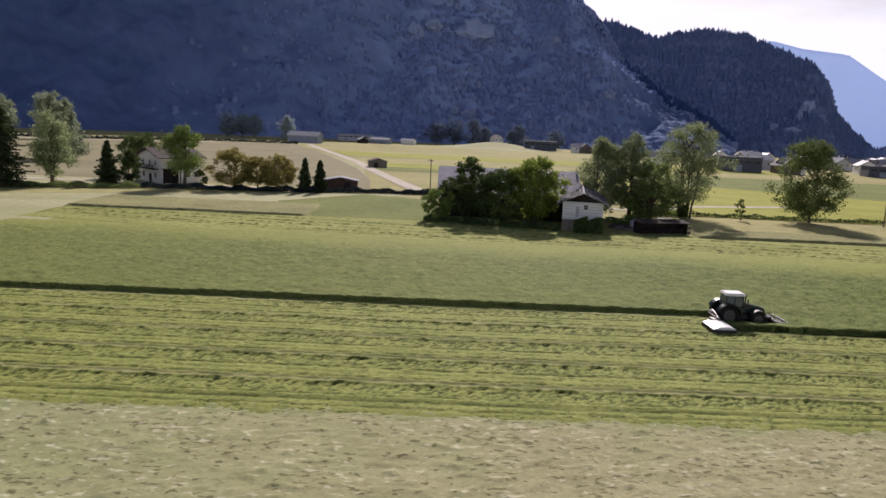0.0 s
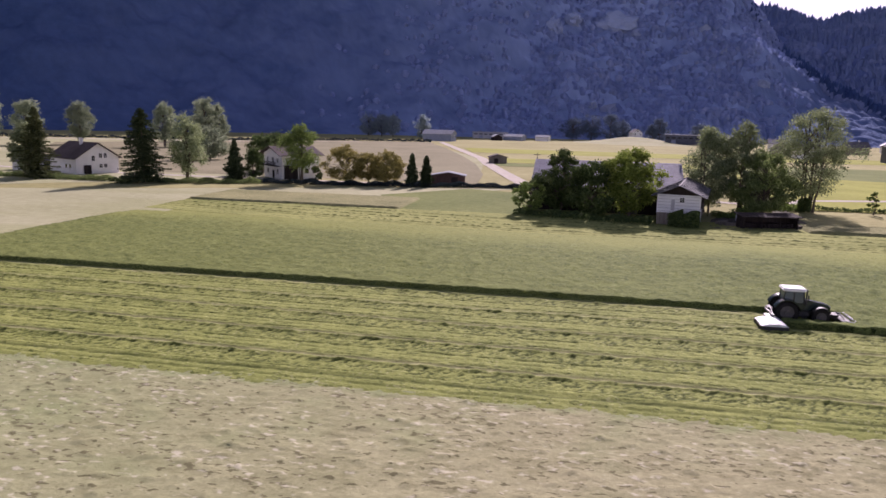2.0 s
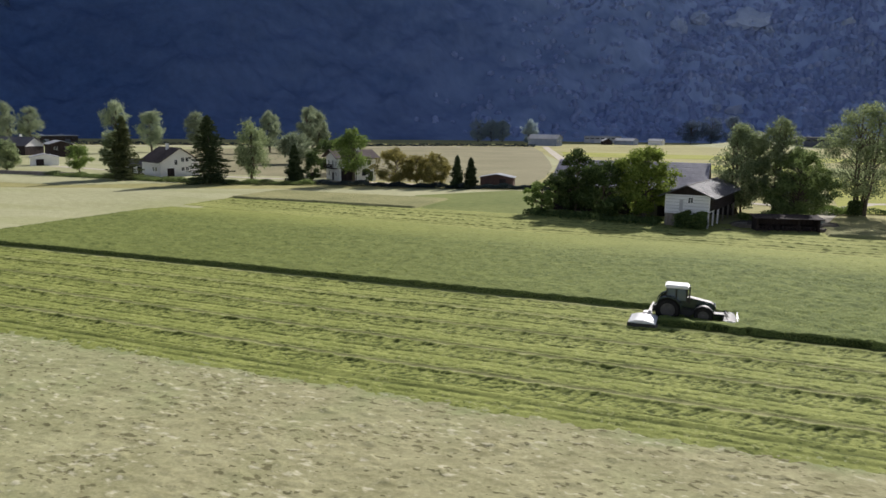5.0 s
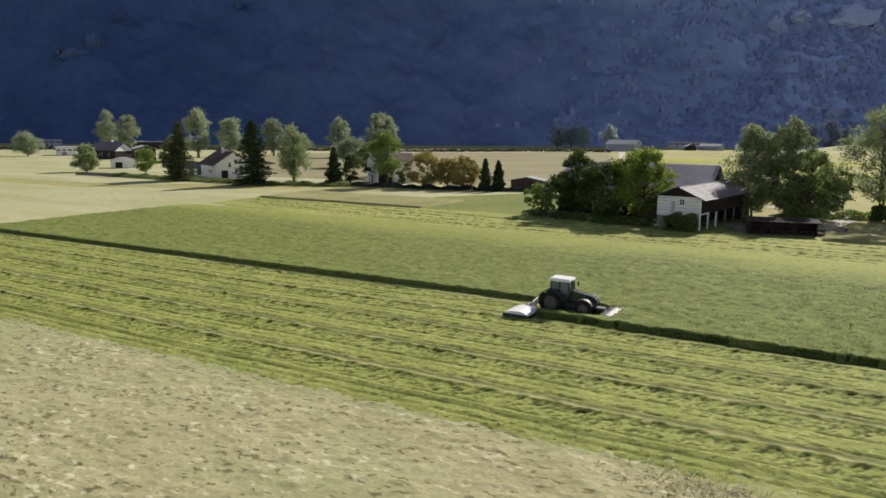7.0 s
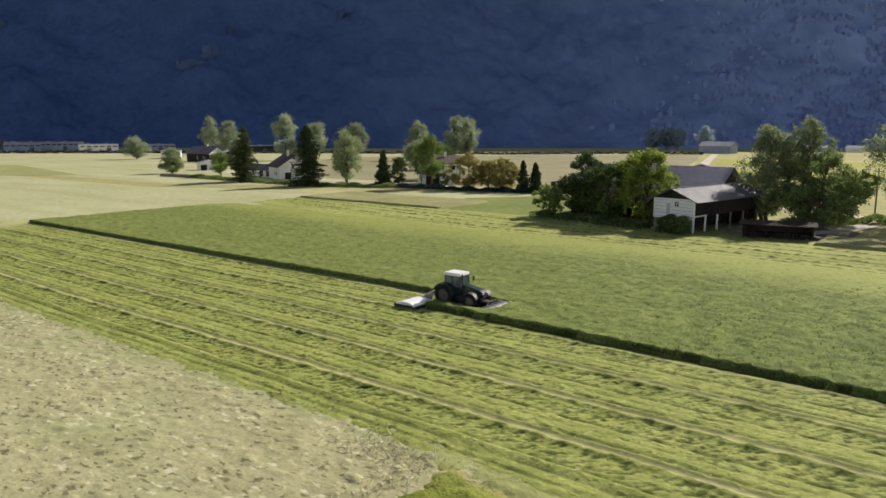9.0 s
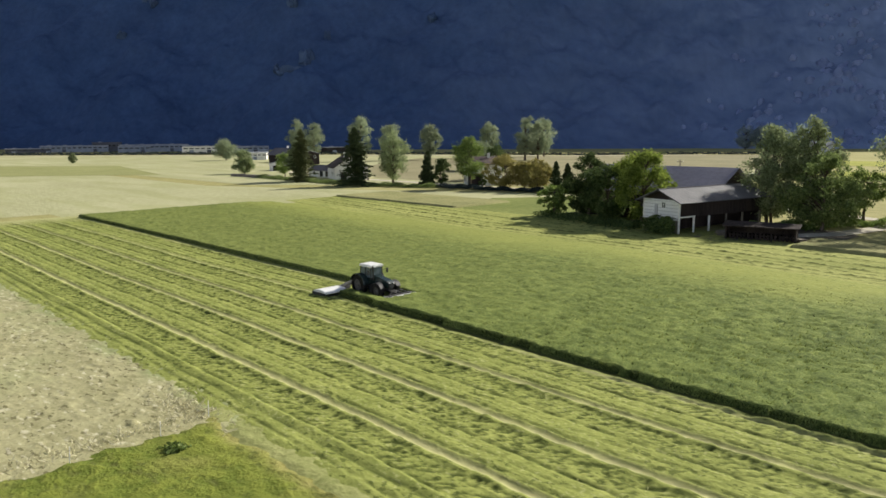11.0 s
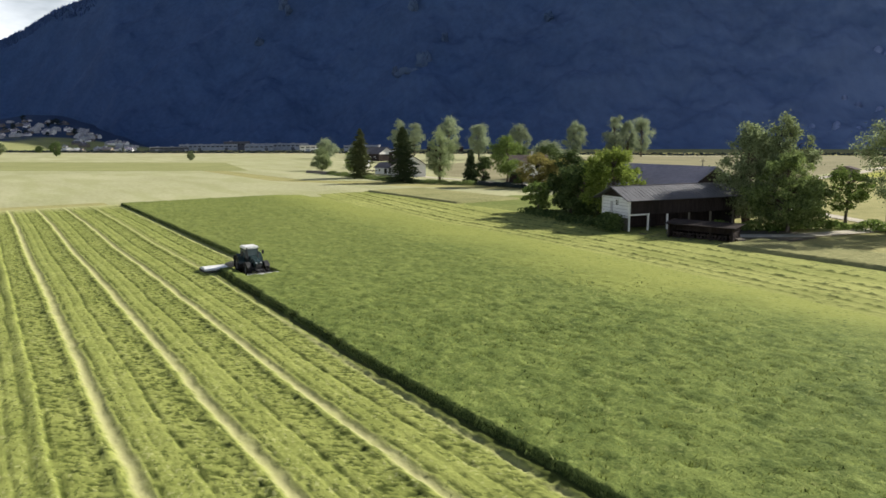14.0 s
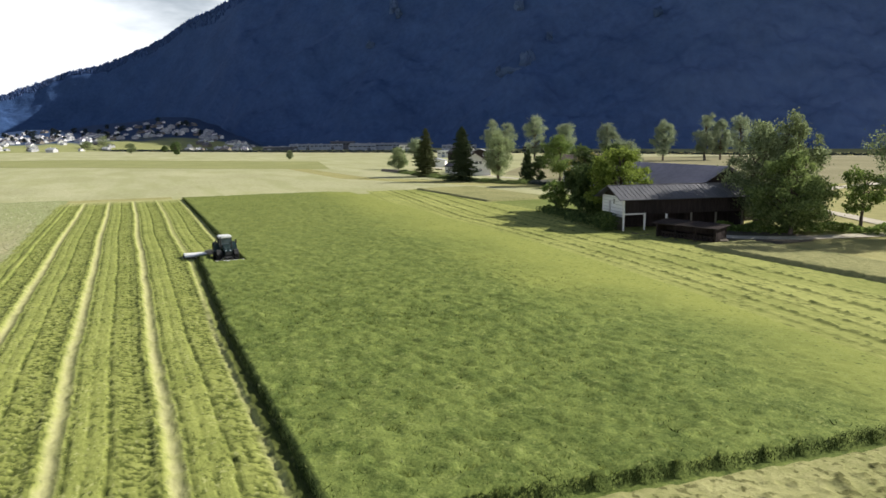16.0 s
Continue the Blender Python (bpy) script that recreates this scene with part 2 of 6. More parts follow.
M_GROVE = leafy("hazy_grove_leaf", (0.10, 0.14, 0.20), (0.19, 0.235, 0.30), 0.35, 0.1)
M_STRAW = leafy("straw", (0.42, 0.39, 0.24), (0.66, 0.62, 0.44), 0.3, 0.0)
M_LEAF_BRIGHT = leafy("sunny_leaf", (0.125, 0.18, 0.03), (0.33, 0.40, 0.085), 0.5, 0.1)
M_LEAF = leafy("leaf", (0.088, 0.140, 0.033), (0.25, 0.325, 0.09), 0.42, 0.2)
M_LEAF_LIGHT = leafy("pale_leaf", (0.135, 0.175, 0.085), (0.365, 0.42, 0.215), 0.46, 0.15)
M_LEAF_YELLOW = leafy("yellowing_leaf", (0.18, 0.165, 0.05), (0.37, 0.325, 0.105), 0.42, 0.15)
M_LEAF_DARK = leafy("dark_leaf", (0.046, 0.076, 0.026), (0.135, 0.182, 0.06), 0.38, 0.25)
M_LEAF_MID = leafy("mid_leaf", (0.088, 0.128, 0.042), (0.255, 0.312, 0.108), 0.44, 0.15)
M_NEEDLE = leafy("needles", (0.026, 0.040, 0.018), (0.072, 0.094, 0.04), 0.18)
M_LARCH = leafy("larch_needles", (0.075, 0.095, 0.04), (0.21, 0.235, 0.095), 0.35)
M_BARK = surface("bark", (0.06, 0.048, 0.038), (0.17, 0.14, 0.11), 3.0, 0.95, 0.8, stretch=(1, 1, 0.25))
M_PLASTER = surface("white_plaster", (0.70, 0.69, 0.67), (0.83, 0.82, 0.80), 0.8, 0.85, 0.15)
M_BOARDWHITE = surface("white_boarding", (0.62, 0.63, 0.65), (0.80, 0.80, 0.80), 1.4, 0.8, 0.3, stretch=(0.2, 0.2, 3.0))
M_WOODDARK = surface("dark_timber", (0.019, 0.016, 0.017), (0.058, 0.045, 0.042), 2.0, 0.85, 0.5, stretch=(3, 3, 0.3))
M_WOODRED = surface("red_brown_timber", (0.085, 0.052, 0.044), (0.15, 0.095, 0.08), 2.0, 0.85, 0.4, stretch=(3, 3, 0.3))
M_WOODGREY = surface("weathered_timber", (0.14, 0.12, 0.10), (0.27, 0.24, 0.20), 2.0, 0.9, 0.4, stretch=(3, 3, 0.3))
M_ROOFGREY = surface("grey_sheet_roof", (0.10, 0.095, 0.11), (0.17, 0.16, 0.18), 1.2, 0.76, 0.2, stretch=(1, 1, 1))
M_ROOFBARN = surface("violet_grey_tile_roof", (0.155, 0.15, 0.205), (0.24, 0.23, 0.30), 1.2, 0.65, 0.3)
M_ROOFSHED = surface("dark_sheet_roof", (0.058, 0.06, 0.072), (0.108, 0.108, 0.126), 0.5, 0.72, 0.2)
M_ROOFBROWN = surface("brown_tile_roof", (0.07, 0.056, 0.054), (0.125, 0.10, 0.095), 1.5, 0.85, 0.5)
M_ROOFPALE = surface("pale_sheet_roof", (0.30, 0.31, 0.34), (0.44, 0.45, 0.48), 0.6, 0.85, 0.1)
M_WALLGREY = surface("grey_wall", (0.36, 0.36, 0.38), (0.52, 0.52, 0.54), 0.4, 0.85, 0.1)
M_HALL = surface("dark_grey_cladding", (0.05, 0.056, 0.08), (0.10, 0.11, 0.15), 0.3, 0.7, 0.1)
M_HALLGREY = surface("blue_grey_cladding", (0.19, 0.225, 0.31), (0.35, 0.38, 0.46), 0.25, 0.75, 0.1)
M_GLASS = glassy("window_glass")
# One rock in two tones: shade and sunlit haze are put into the colour.
M_ROCKSHADE = surface("shade_toned_rock", (0.046, 0.082, 0.17), (0.088, 0.132, 0.238), 0.06, 0.95, 0.8)
M_ROCKSUN = surface("sun_toned_rock", (0.26, 0.325, 0.49), (0.35, 0.415, 0.58), 0.06, 0.95, 0.8)
# Distance haze is painted into these forest colours; broad pales them sunward.
M_FOREST = masked(surface("hazed_forest_canopy", (0.024, 0.052, 0.134), (0.042, 0.085, 0.202), 0.13, 1.0, 0.6), "broad", (0.245, 0.325, 0.54), (0.34, 0.425, 0.66))
M_FORESTFAR = masked(surface("hazed_far_canopy", (0.125, 0.18, 0.35), (0.16, 0.22, 0.415), 0.13, 1.0, 0.6), "broad", (0.20, 0.26, 0.46), (0.235, 0.30, 0.52), 0.7)
M_CONIFERFAR = leafy("hazed_distant_conifer", (0.17, 0.235, 0.43), (0.20, 0.27, 0.475), 0.3, 0.0)
M_HAZESPUR = leafy("hazed_spur_leaf", (0.215, 0.28, 0.48), (0.26, 0.325, 0.53), 0.3, 0.0)
M_CONIFER = leafy("hazed_far_conifer", (0.05, 0.092, 0.228), (0.062, 0.11, 0.262), 0.3, 0.0)
M_HAZEMID = leafy("hazed_mid_leaf", (0.275, 0.35, 0.595), (0.335, 0.415, 0.66), 0.45, 0.0)
M_HAZEPALE = leafy("hazed_pale_leaf", (0.31, 0.385, 0.62), (0.39, 0.46, 0.68), 0.4, 0.0)
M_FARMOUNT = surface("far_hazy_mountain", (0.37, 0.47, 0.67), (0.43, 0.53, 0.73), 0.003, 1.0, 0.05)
# The far ridge glows pale blue to stand in for the haze before it.
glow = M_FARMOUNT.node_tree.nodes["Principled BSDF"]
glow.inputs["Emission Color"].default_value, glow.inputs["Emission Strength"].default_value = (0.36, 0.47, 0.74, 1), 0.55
# The upper slope takes the shaded haze blue of the forest as painted colour.
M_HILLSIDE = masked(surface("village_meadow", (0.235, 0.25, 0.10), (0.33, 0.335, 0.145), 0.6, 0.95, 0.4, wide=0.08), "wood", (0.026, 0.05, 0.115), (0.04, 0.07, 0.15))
M_GREENPAINT = surface("dark_green_paint", (0.014, 0.026, 0.026), (0.026, 0.044, 0.044), 2.0, 0.25, 0.02)
M_WHITEPAINT = surface("white_paint", (0.66, 0.66, 0.66), (0.82, 0.82, 0.82), 1.5, 0.4, 0.02)
M_RUBBER = surface("tyre_rubber", (0.014, 0.014, 0.014), (0.03, 0.028, 0.026), 4.0, 0.9, 0.3)
M_STEEL = surface("dusty_steel", (0.16, 0.16, 0.16), (0.32, 0.31, 0.30), 4.0, 0.5, 0.2, metal=0.6)
M_BLACK = surface("black_plastic", (0.012, 0.012, 0.013), (0.03, 0.03, 0.03), 3.0, 0.6, 0.05)
M_CABGLASS = glassy("cab_glass", (0.10, 0.13, 0.155))
M_RIMPAINT = surface("dusty_rim", (0.05, 0.048, 0.045), (0.11, 0.10, 0.09), 4.0, 0.6, 0.1)


# ---- mesh helpers ----
def part(name, bm, material, parent=None, label="", smooth=False):
    me = bpy.data.meshes.new(name)
    bm.to_mesh(me)
    bm.free()
    me.materials.append(material)
    if smooth:
        me.polygons.foreach_set("use_smooth", [True] * len(me.polygons))
    ob = new(name, me)
    ob.parent = parent
    if label:
        tagged(ob, label)
    return ob


def sheet(name, verts, faces, material, parent=None, smooth=False, attributes=None):
    """One mesh object from numpy arrays of vertices and equal-sided faces."""
    verts, faces = np.asarray(verts, dtype=np.float32), np.asarray(faces, dtype=np.int32)
    me = bpy.data.meshes.new(name)
    k = faces.shape[1]
    me.vertices.add(len(verts))
    me.vertices.foreach_set("co", verts.ravel())
    me.loops.add(faces.size)
    me.loops.foreach_set("vertex_index", faces.ravel())
    me.polygons.add(len(faces))
    me.polygons.foreach_set("loop_start", np.arange(0, faces.size, k, dtype=np.int32))
    me.polygons.foreach_set("loop_total", np.full(len(faces), k, dtype=np.int32))
    if smooth:
        me.polygons.foreach_set("use_smooth", np.ones(len(faces), dtype=bool))
    for key, values in (attributes or {}).items():
        me.attributes.new(key, "FLOAT", "POINT").data.foreach_set("value", np.asarray(values, dtype=np.float32).ravel())
    me.update(calc_edges=True)
    me.materials.append(material)
    ob = new(name, me)
    ob.parent = parent
    return ob


def add_box(bm, centre, size, bevel=0.0, turn=None):
    made = bmesh.ops.create_cube(bm, size=1.0)["verts"]
    bmesh.ops.scale(bm, vec=size, verts=made)
    if bevel:
        edges = list({e for v in made for e in v.link_edges})
        made = list({v for f in bmesh.ops.bevel(bm, geom=edges, offset=bevel, segments=2, affect="EDGES")["faces"] for v in f.verts} | {v for v in made if v.is_valid})
    m = Matrix.Translation(centre) @ (turn or Matrix())
    bmesh.ops.transform(bm, matrix=m, verts=made)
    return bm


def box(centre, size, bevel=0.0, turn=None):
    return add_box(bmesh.new(), centre, size, bevel, turn)


def add_tube(bm, a, b, r0, r1, sides=8):
    a, b = Vector(a), Vector(b)
    way = b - a
    made = bmesh.ops.create_cone(bm, cap_ends=True, segments=sides, radius1=r0, radius2=r1, depth=way.length)["verts"]
    bmesh.ops.transform(bm, matrix=Matrix.Translation((a + b) / 2) @ way.to_track_quat("Z", "Y").to_matrix().to_4x4(), verts=made)
    return bm


def tube(a, b, r0, r1, sides=8):
    return add_tube(bmesh.new(), a, b, r0, r1, sides)


def prism(outline, axis_from, axis_to):
    """An (x, z) outline pushed along y."""
    bm = bmesh.new()
    near = [bm.verts.new((x, axis_from, z)) for x, z in outline]
    far = [bm.verts.new((x, axis_to, z)) for x, z in outline]
    bm.faces.new(near)
    bm.faces.new(far[::-1])
    for i in range(len(outline)):
        j = (i + 1) % len(outline)
        bm.faces.new((near[j], near[i], far[i], far[j]))
    bmesh.ops.recalc_face_normals(bm, faces=bm.faces)
    return bm


def empty(name, m):
    ob = new(name)
    ob.empty_display_size = 0.5
    ob.matrix_basis = m
    return ob


def waves(x, y, seed, scale, octaves=3):
    """Smooth numpy noise in about -1..1 by sums of turned sines."""
    rng = np.random.default_rng(seed)
    total, amp, norm = np.zeros_like(x, dtype=float), 1.0, 0.0
    for o in range(octaves):
        for _ in range(4):
            a, ph = rng.uniform(0, 2 * np.pi), rng.uniform(0, 2 * np.pi)
            f = rng.uniform(0.7, 1.4) * 2 ** o / scale
            total += amp * np.sin((x * np.cos(a) + y * np.sin(a)) * f * 2 * np.pi + ph)
        norm += amp * 2.0
        amp *= 0.55
    return total / norm


def lumps(x, y, seed, scale, octaves=3):
    """Gradient noise on a hashed lattice in about -1..1: lumps with no repeat."""
    total, amp, norm = np.zeros_like(x, dtype=float), 1.0, 0.0
    for o in range(octaves):
        a = seed * 1.7 + o * 2.1
        f = 1.25 * 2 ** o / scale
        u, w = (x * math.cos(a) - y * math.sin(a)) * f + seed * 13.7, (x * math.sin(a) + y * math.cos(a)) * f + o * 37.3
        iu, iw = np.floor(u).astype(np.int64), np.floor(w).astype(np.int64)
        fu, fw = u - iu, w - iw
        su, sw = fu * fu * fu * (fu * (fu * 6 - 15) + 10), fw * fw * fw * (fw * (fw * 6 - 15) + 10)
        corner = []
        for du in (0, 1):
            for dw in (0, 1):
                h = (iu + du) * 374761393 + (iw + dw) * 668265263 + (seed * 31 + o) * 974711
                h = ((h ^ (h >> 13)) * 1274126177) & 0x7FFFFFFF
                ang = ((h ^ (h >> 16)) % 4096) * (2 * math.pi / 4096)
                corner.append(np.cos(ang) * (fu - du) + np.sin(ang) * (fw - dw))
        lo, hi = corner[0] * (1 - sw) + corner[1] * sw, corner[2] * (1 - sw) + corner[3] * sw
        total += amp * 1.5 * (lo * (1 - su) + hi * su)
        norm += amp
        amp *= 0.6
    return total / norm * 1.25


def grid(x0, x1, y0, y1, step_x, step_y):
    nx, ny = max(2, int(round((x1 - x0) / step_x)) + 1), max(2, int(round((y1 - y0) / step_y)) + 1)
    gx, gy = np.meshgrid(np.linspace(x0, x1, nx), np.linspace(y0, y1, ny))
    i = np.arange(nx * ny).reshape(ny, nx)
    faces = np.stack([i[:-1, :-1], i[:-1, 1:], i[1:, 1:], i[1:, :-1]], -1).reshape(-1, 4)
    return gx, gy, faces


def blades(rng, points, height, width, lean):
    """Triangular blades, one a point, in numpy."""
    k = len(points)
    a = rng.uniform(0, 2 * np.pi, k)
    w = width * rng.uniform(0.6, 1.4, k)
    side = np.stack([np.cos(a) * w, np.sin(a) * w, np.zeros(k)], -1)
    b = rng.uniform(0, 2 * np.pi, k)
    h = height * rng.uniform(0.5, 1.3, k)
    tip = points + np.stack([np.cos(b) * h * lean * rng.uniform(0.2, 1.4, k), np.sin(b) * h * lean * rng.uniform(0.2, 1.4, k), h], -1)
    v = np.stack([points - side, points + side, tip], 1).reshape(-1, 3)
    return v, np.arange(3 * k).reshape(-1, 3)


# ---- ground ----
gx, gy, gf = grid(-4500, 4500, -4500, 4500, 90, 90)
ground = sheet("ground", np.stack([gx, gy, np.zeros_like(gx) - 0.06], -1).reshape(-1, 3), gf, M_GROUND)
tagged(ground, "flat valley meadow of pale dry grass", "ground", kind="structure")


def field(name, outline, z, material, label):
    bm = bmesh.new()
    bm.faces.new([bm.verts.new((x, y, z)) for x, y in outline])
    if sum(a[0] * b[1] - b[0] * a[1] for a, b in zip(outline, outline[1:] + outline[:1])) < 0:
        bmesh.ops.reverse_faces(bm, faces=bm.faces)
    return tagged(part(name, bm, material), label, "field", kind="structure")


TRACTOR_X, TRACTOR_Y = 28.5, 62.5
EDGE_AHEAD, EDGE_BEHIND, INNER_EDGE = 58.5, 63.9, 60.9
X_LEFT = -62.0


def edge_line(x):
    """The near edge of the standing grass, ahead of the tractor."""
    return EDGE_AHEAD + 0.03 * np.clip(62 - x, 0, 34)


def bend(x):
    """How far the far rows swing towards the camera along x."""
    return 0.0011 * np.maximum(x, 0) ** 2 - 0.15 * np.maximum(-x, 0)


# raked hay in the foreground
gx, gy, gf = grid(-74, 47.8, 8, 39.6, 0.22, 0.2)
tuft = np.clip(lumps(gx * 0.65, gy * 1.15, 4, 0.8, 3) - 0.2, 0, 1)
hz = 0.025 * lumps(gx * 0.5, gy, 1, 2.6, 4) + 0.04 * lumps(gx * 0.7, gy * 1.4, 2, 0.5, 2) + 0.30 * tuft + 0.05
margin = np.clip((gy - 37.4 + 1.5 * lumps(gx, gy, 22, 3.0, 3)) / 1.6, 0, 1) + 0.7 * np.clip(lumps(gx, gy, 23, 9.0, 3) - 0.05, 0, 1) + 0.85 * np.clip((10 - gx) / 42, 0, 1)
hay = sheet("hay_field", np.stack([gx, gy, hz], -1).reshape(-1, 3), gf, M_HAY, smooth=True, attributes={"green": margin, "clump": np.clip((lumps(gx * 0.5, gy * 1.25, 27, 0.75, 3) - 0.24) * 5, 0, 1) + 0.35 * np.clip((lumps(gx * 0.5, gy * 1.2, 28, 1.6, 3) - 0.1) * 3, 0, 1)})
tagged(hay, "mown field with pale dried hay lying loose", "field", kind="structure")
field("hay_field_near_side", [(-73, -160), (45.3, -160), (45.3, 8.1), (-73, 8.1)], 0.02, M_HAY, "mown field of pale drying hay")
field("hay_field_far_side", [(-330, -160), (-73, -160), (-73, 70), (-330, 70)], -0.030, M_PALE, "wide mown field with pale drying hay")
field("hay_field_by_the_house", [(-330, 62), (-58, 62), (-58, 122), (-22, 122), (-22, 150), (-3, 175), (-43, 159), (-77, 141), (-125, 119.5), (-330, 119.5)], -0.022, M_PALE, "mown hay field in front of the houses")
field("lush_field", [(45.9, -160), (260, -160), (260, 128), (96, 118), (97, 38.6), (45.9, 38.2)], -0.034, M_LUSH, "green meadow of short lush grass")
gx, gy, gf = grid(44.2, 100, -30, 39.2, 0.3, 0.3)
lush_edge = np.clip(np.minimum(np.minimum(gx - 45.6, 37.8 - gy), np.minimum(99.4 - gx, gy + 29.4)) + 0.9 * lumps(gx, gy, 26, 2.6, 4), -0.2, 0.5) * 2
lush = sheet("lush_grass", np.stack([gx, gy, lush_edge * (0.16 + 0.10 * lumps(gx, gy, 5, 2.0, 4) + 0.22 * np.clip(lumps(gx, gy, 6, 0.9, 2), 0, 1))], -1).reshape(-1, 3), gf, M_LUSH, smooth=True,
             attributes={"dry": np.clip((gy - 36.7 + 0.9 * lumps(gx, gy, 24, 2.5, 3)) / 1.0, 0, 1) + 0.7 * np.clip(lumps(gx, gy, 25, 4.0, 3) - 0.15, 0, 1)})
tagged(lush, "bright green lush grass strip beside the hay", "field", kind="structure")

gx, gy, gf = grid(43.5, 97, 36.9, 39.9, 0.3, 0.15)
margin_z = 0.10 + 0.06 * lumps(gx, gy, 29, 1.0, 3) - 0.22 * np.clip(np.abs(gy - 38.5 + 0.5 * lumps(gx, gy, 36, 2.2, 3)) - 0.55, 0, 1) - 0.3 * np.clip(44.6 - gx + 0.6 * lumps(gx, gy, 37, 1.5, 2), 0, 1)
margin_strip = sheet("grass_margin", np.stack([gx, gy, margin_z], -1).reshape(-1, 3), gf, M_MARGIN, smooth=True)
tagged(margin_strip, "pale grass margin beside the fence", "field", kind="structure")

# the mown strip, pass by pass
gx, gy, gf = grid(X_LEFT - 4, 97, 37.9, 64.8, 0.17, 0.12)
yy = gy + 0.30 * lumps(gx, gy * 0.15, 7, 22, 2) + 0.10 * lumps(gx, gy, 14, 3.2, 2)
PITCH = 5.0
ph = (yy - 43.5) / PITCH
ph = ph - np.floor(ph)
line_off = np.minimum(ph, 1 - ph) * PITCH
bare = np.clip((0.47 + 0.13 * lumps(gx, gy, 15, 1.2, 3) - line_off) / 0.34, 0, 1) * np.clip((yy - 41.0) * 2, 0, 1) * np.clip(0.95 + 0.5 * lumps(gx, gy, 16, 2.0, 3), 0.4, 1)
bare[(gx > TRACTOR_X - 2) & (yy > 57.0)] *= 0.2
bare[yy > 57.0] *= 0.6
edge_at = np.where(gx > TRACTOR_X - 1.5, edge_line(gx), EDGE_BEHIND) - 0.95
bare = np.maximum(bare, 0.75 * np.exp(-((gy - edge_at) / 0.2) ** 2) * np.clip(0.8 + 0.8 * lumps(gx, gy, 30, 1.5, 2), 0, 1))
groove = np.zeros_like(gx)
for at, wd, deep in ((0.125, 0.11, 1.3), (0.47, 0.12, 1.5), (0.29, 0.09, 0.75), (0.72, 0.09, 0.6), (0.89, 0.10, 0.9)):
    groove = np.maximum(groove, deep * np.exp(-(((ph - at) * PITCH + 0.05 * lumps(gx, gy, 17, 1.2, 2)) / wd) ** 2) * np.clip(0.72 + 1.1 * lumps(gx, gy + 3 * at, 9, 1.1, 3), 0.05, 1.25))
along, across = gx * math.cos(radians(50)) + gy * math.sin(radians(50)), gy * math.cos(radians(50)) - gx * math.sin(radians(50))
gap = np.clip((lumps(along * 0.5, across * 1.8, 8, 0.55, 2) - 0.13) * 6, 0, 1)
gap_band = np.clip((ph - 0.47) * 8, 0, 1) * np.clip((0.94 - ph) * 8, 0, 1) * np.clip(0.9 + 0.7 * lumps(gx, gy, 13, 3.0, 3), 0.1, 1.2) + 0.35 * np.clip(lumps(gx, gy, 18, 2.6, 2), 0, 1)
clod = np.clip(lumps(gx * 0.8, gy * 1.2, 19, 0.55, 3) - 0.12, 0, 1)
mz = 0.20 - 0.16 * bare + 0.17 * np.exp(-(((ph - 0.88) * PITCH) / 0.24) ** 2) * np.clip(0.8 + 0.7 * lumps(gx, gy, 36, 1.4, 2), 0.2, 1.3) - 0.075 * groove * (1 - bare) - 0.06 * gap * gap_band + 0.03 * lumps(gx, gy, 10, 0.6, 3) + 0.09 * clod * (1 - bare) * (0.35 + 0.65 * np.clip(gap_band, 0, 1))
# Painted shade in the gaps and grooves, with the dark clods.
swath_shade = np.clip(1.25 * gap * gap_band + 1.35 * np.clip(groove - 0.3, 0, 1) + np.clip((clod - 0.08) * 5, 0, 1) * (0.36 + 0.55 * gap_band), 0, 1) * (1 - bare)
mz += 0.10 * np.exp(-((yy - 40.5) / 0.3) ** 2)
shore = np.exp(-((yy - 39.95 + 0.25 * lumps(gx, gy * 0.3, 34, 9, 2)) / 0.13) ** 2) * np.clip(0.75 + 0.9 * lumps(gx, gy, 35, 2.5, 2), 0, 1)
# Adds the dark shore line and the standing grass's painted shadow strip.
swath_shade = np.maximum(np.maximum(swath_shade, shore), 0.9 * np.clip((gy - edge_at - 0.2) * 5, 0, 1) * (gx > TRACTOR_X - 1.5))
mz *= np.clip((gy + 0.5 * lumps(gx, gy, 12, 3.0, 3) - 38.1) / 1.1, 0.0, 1)
far_end = np.clip((gx - (X_LEFT - 4) + 3.0 * lumps(gx, gy, 20, 5, 3)) / 12, 0, 1)
mz *= far_end
mz[(gx > TRACTOR_X - 1.7) & (gy > edge_line(gx) + 0.3)] = -0.04
mown = sheet("mown_strip", np.stack([gx, gy, np.where(mz < 0.012, -0.04, mz)], -1).reshape(-1, 3), gf, M_MOWN, smooth=True, attributes={"stubble": np.maximum(bare, 0.9 * (1 - far_end)), "swath_shade": swath_shade * far_end * np.clip((gy - 38.9) / 0.8, 0, 1)})
tagged(mown, "freshly mown green grass lying in parallel swaths with pale stubble lines", "field", kind="structure")


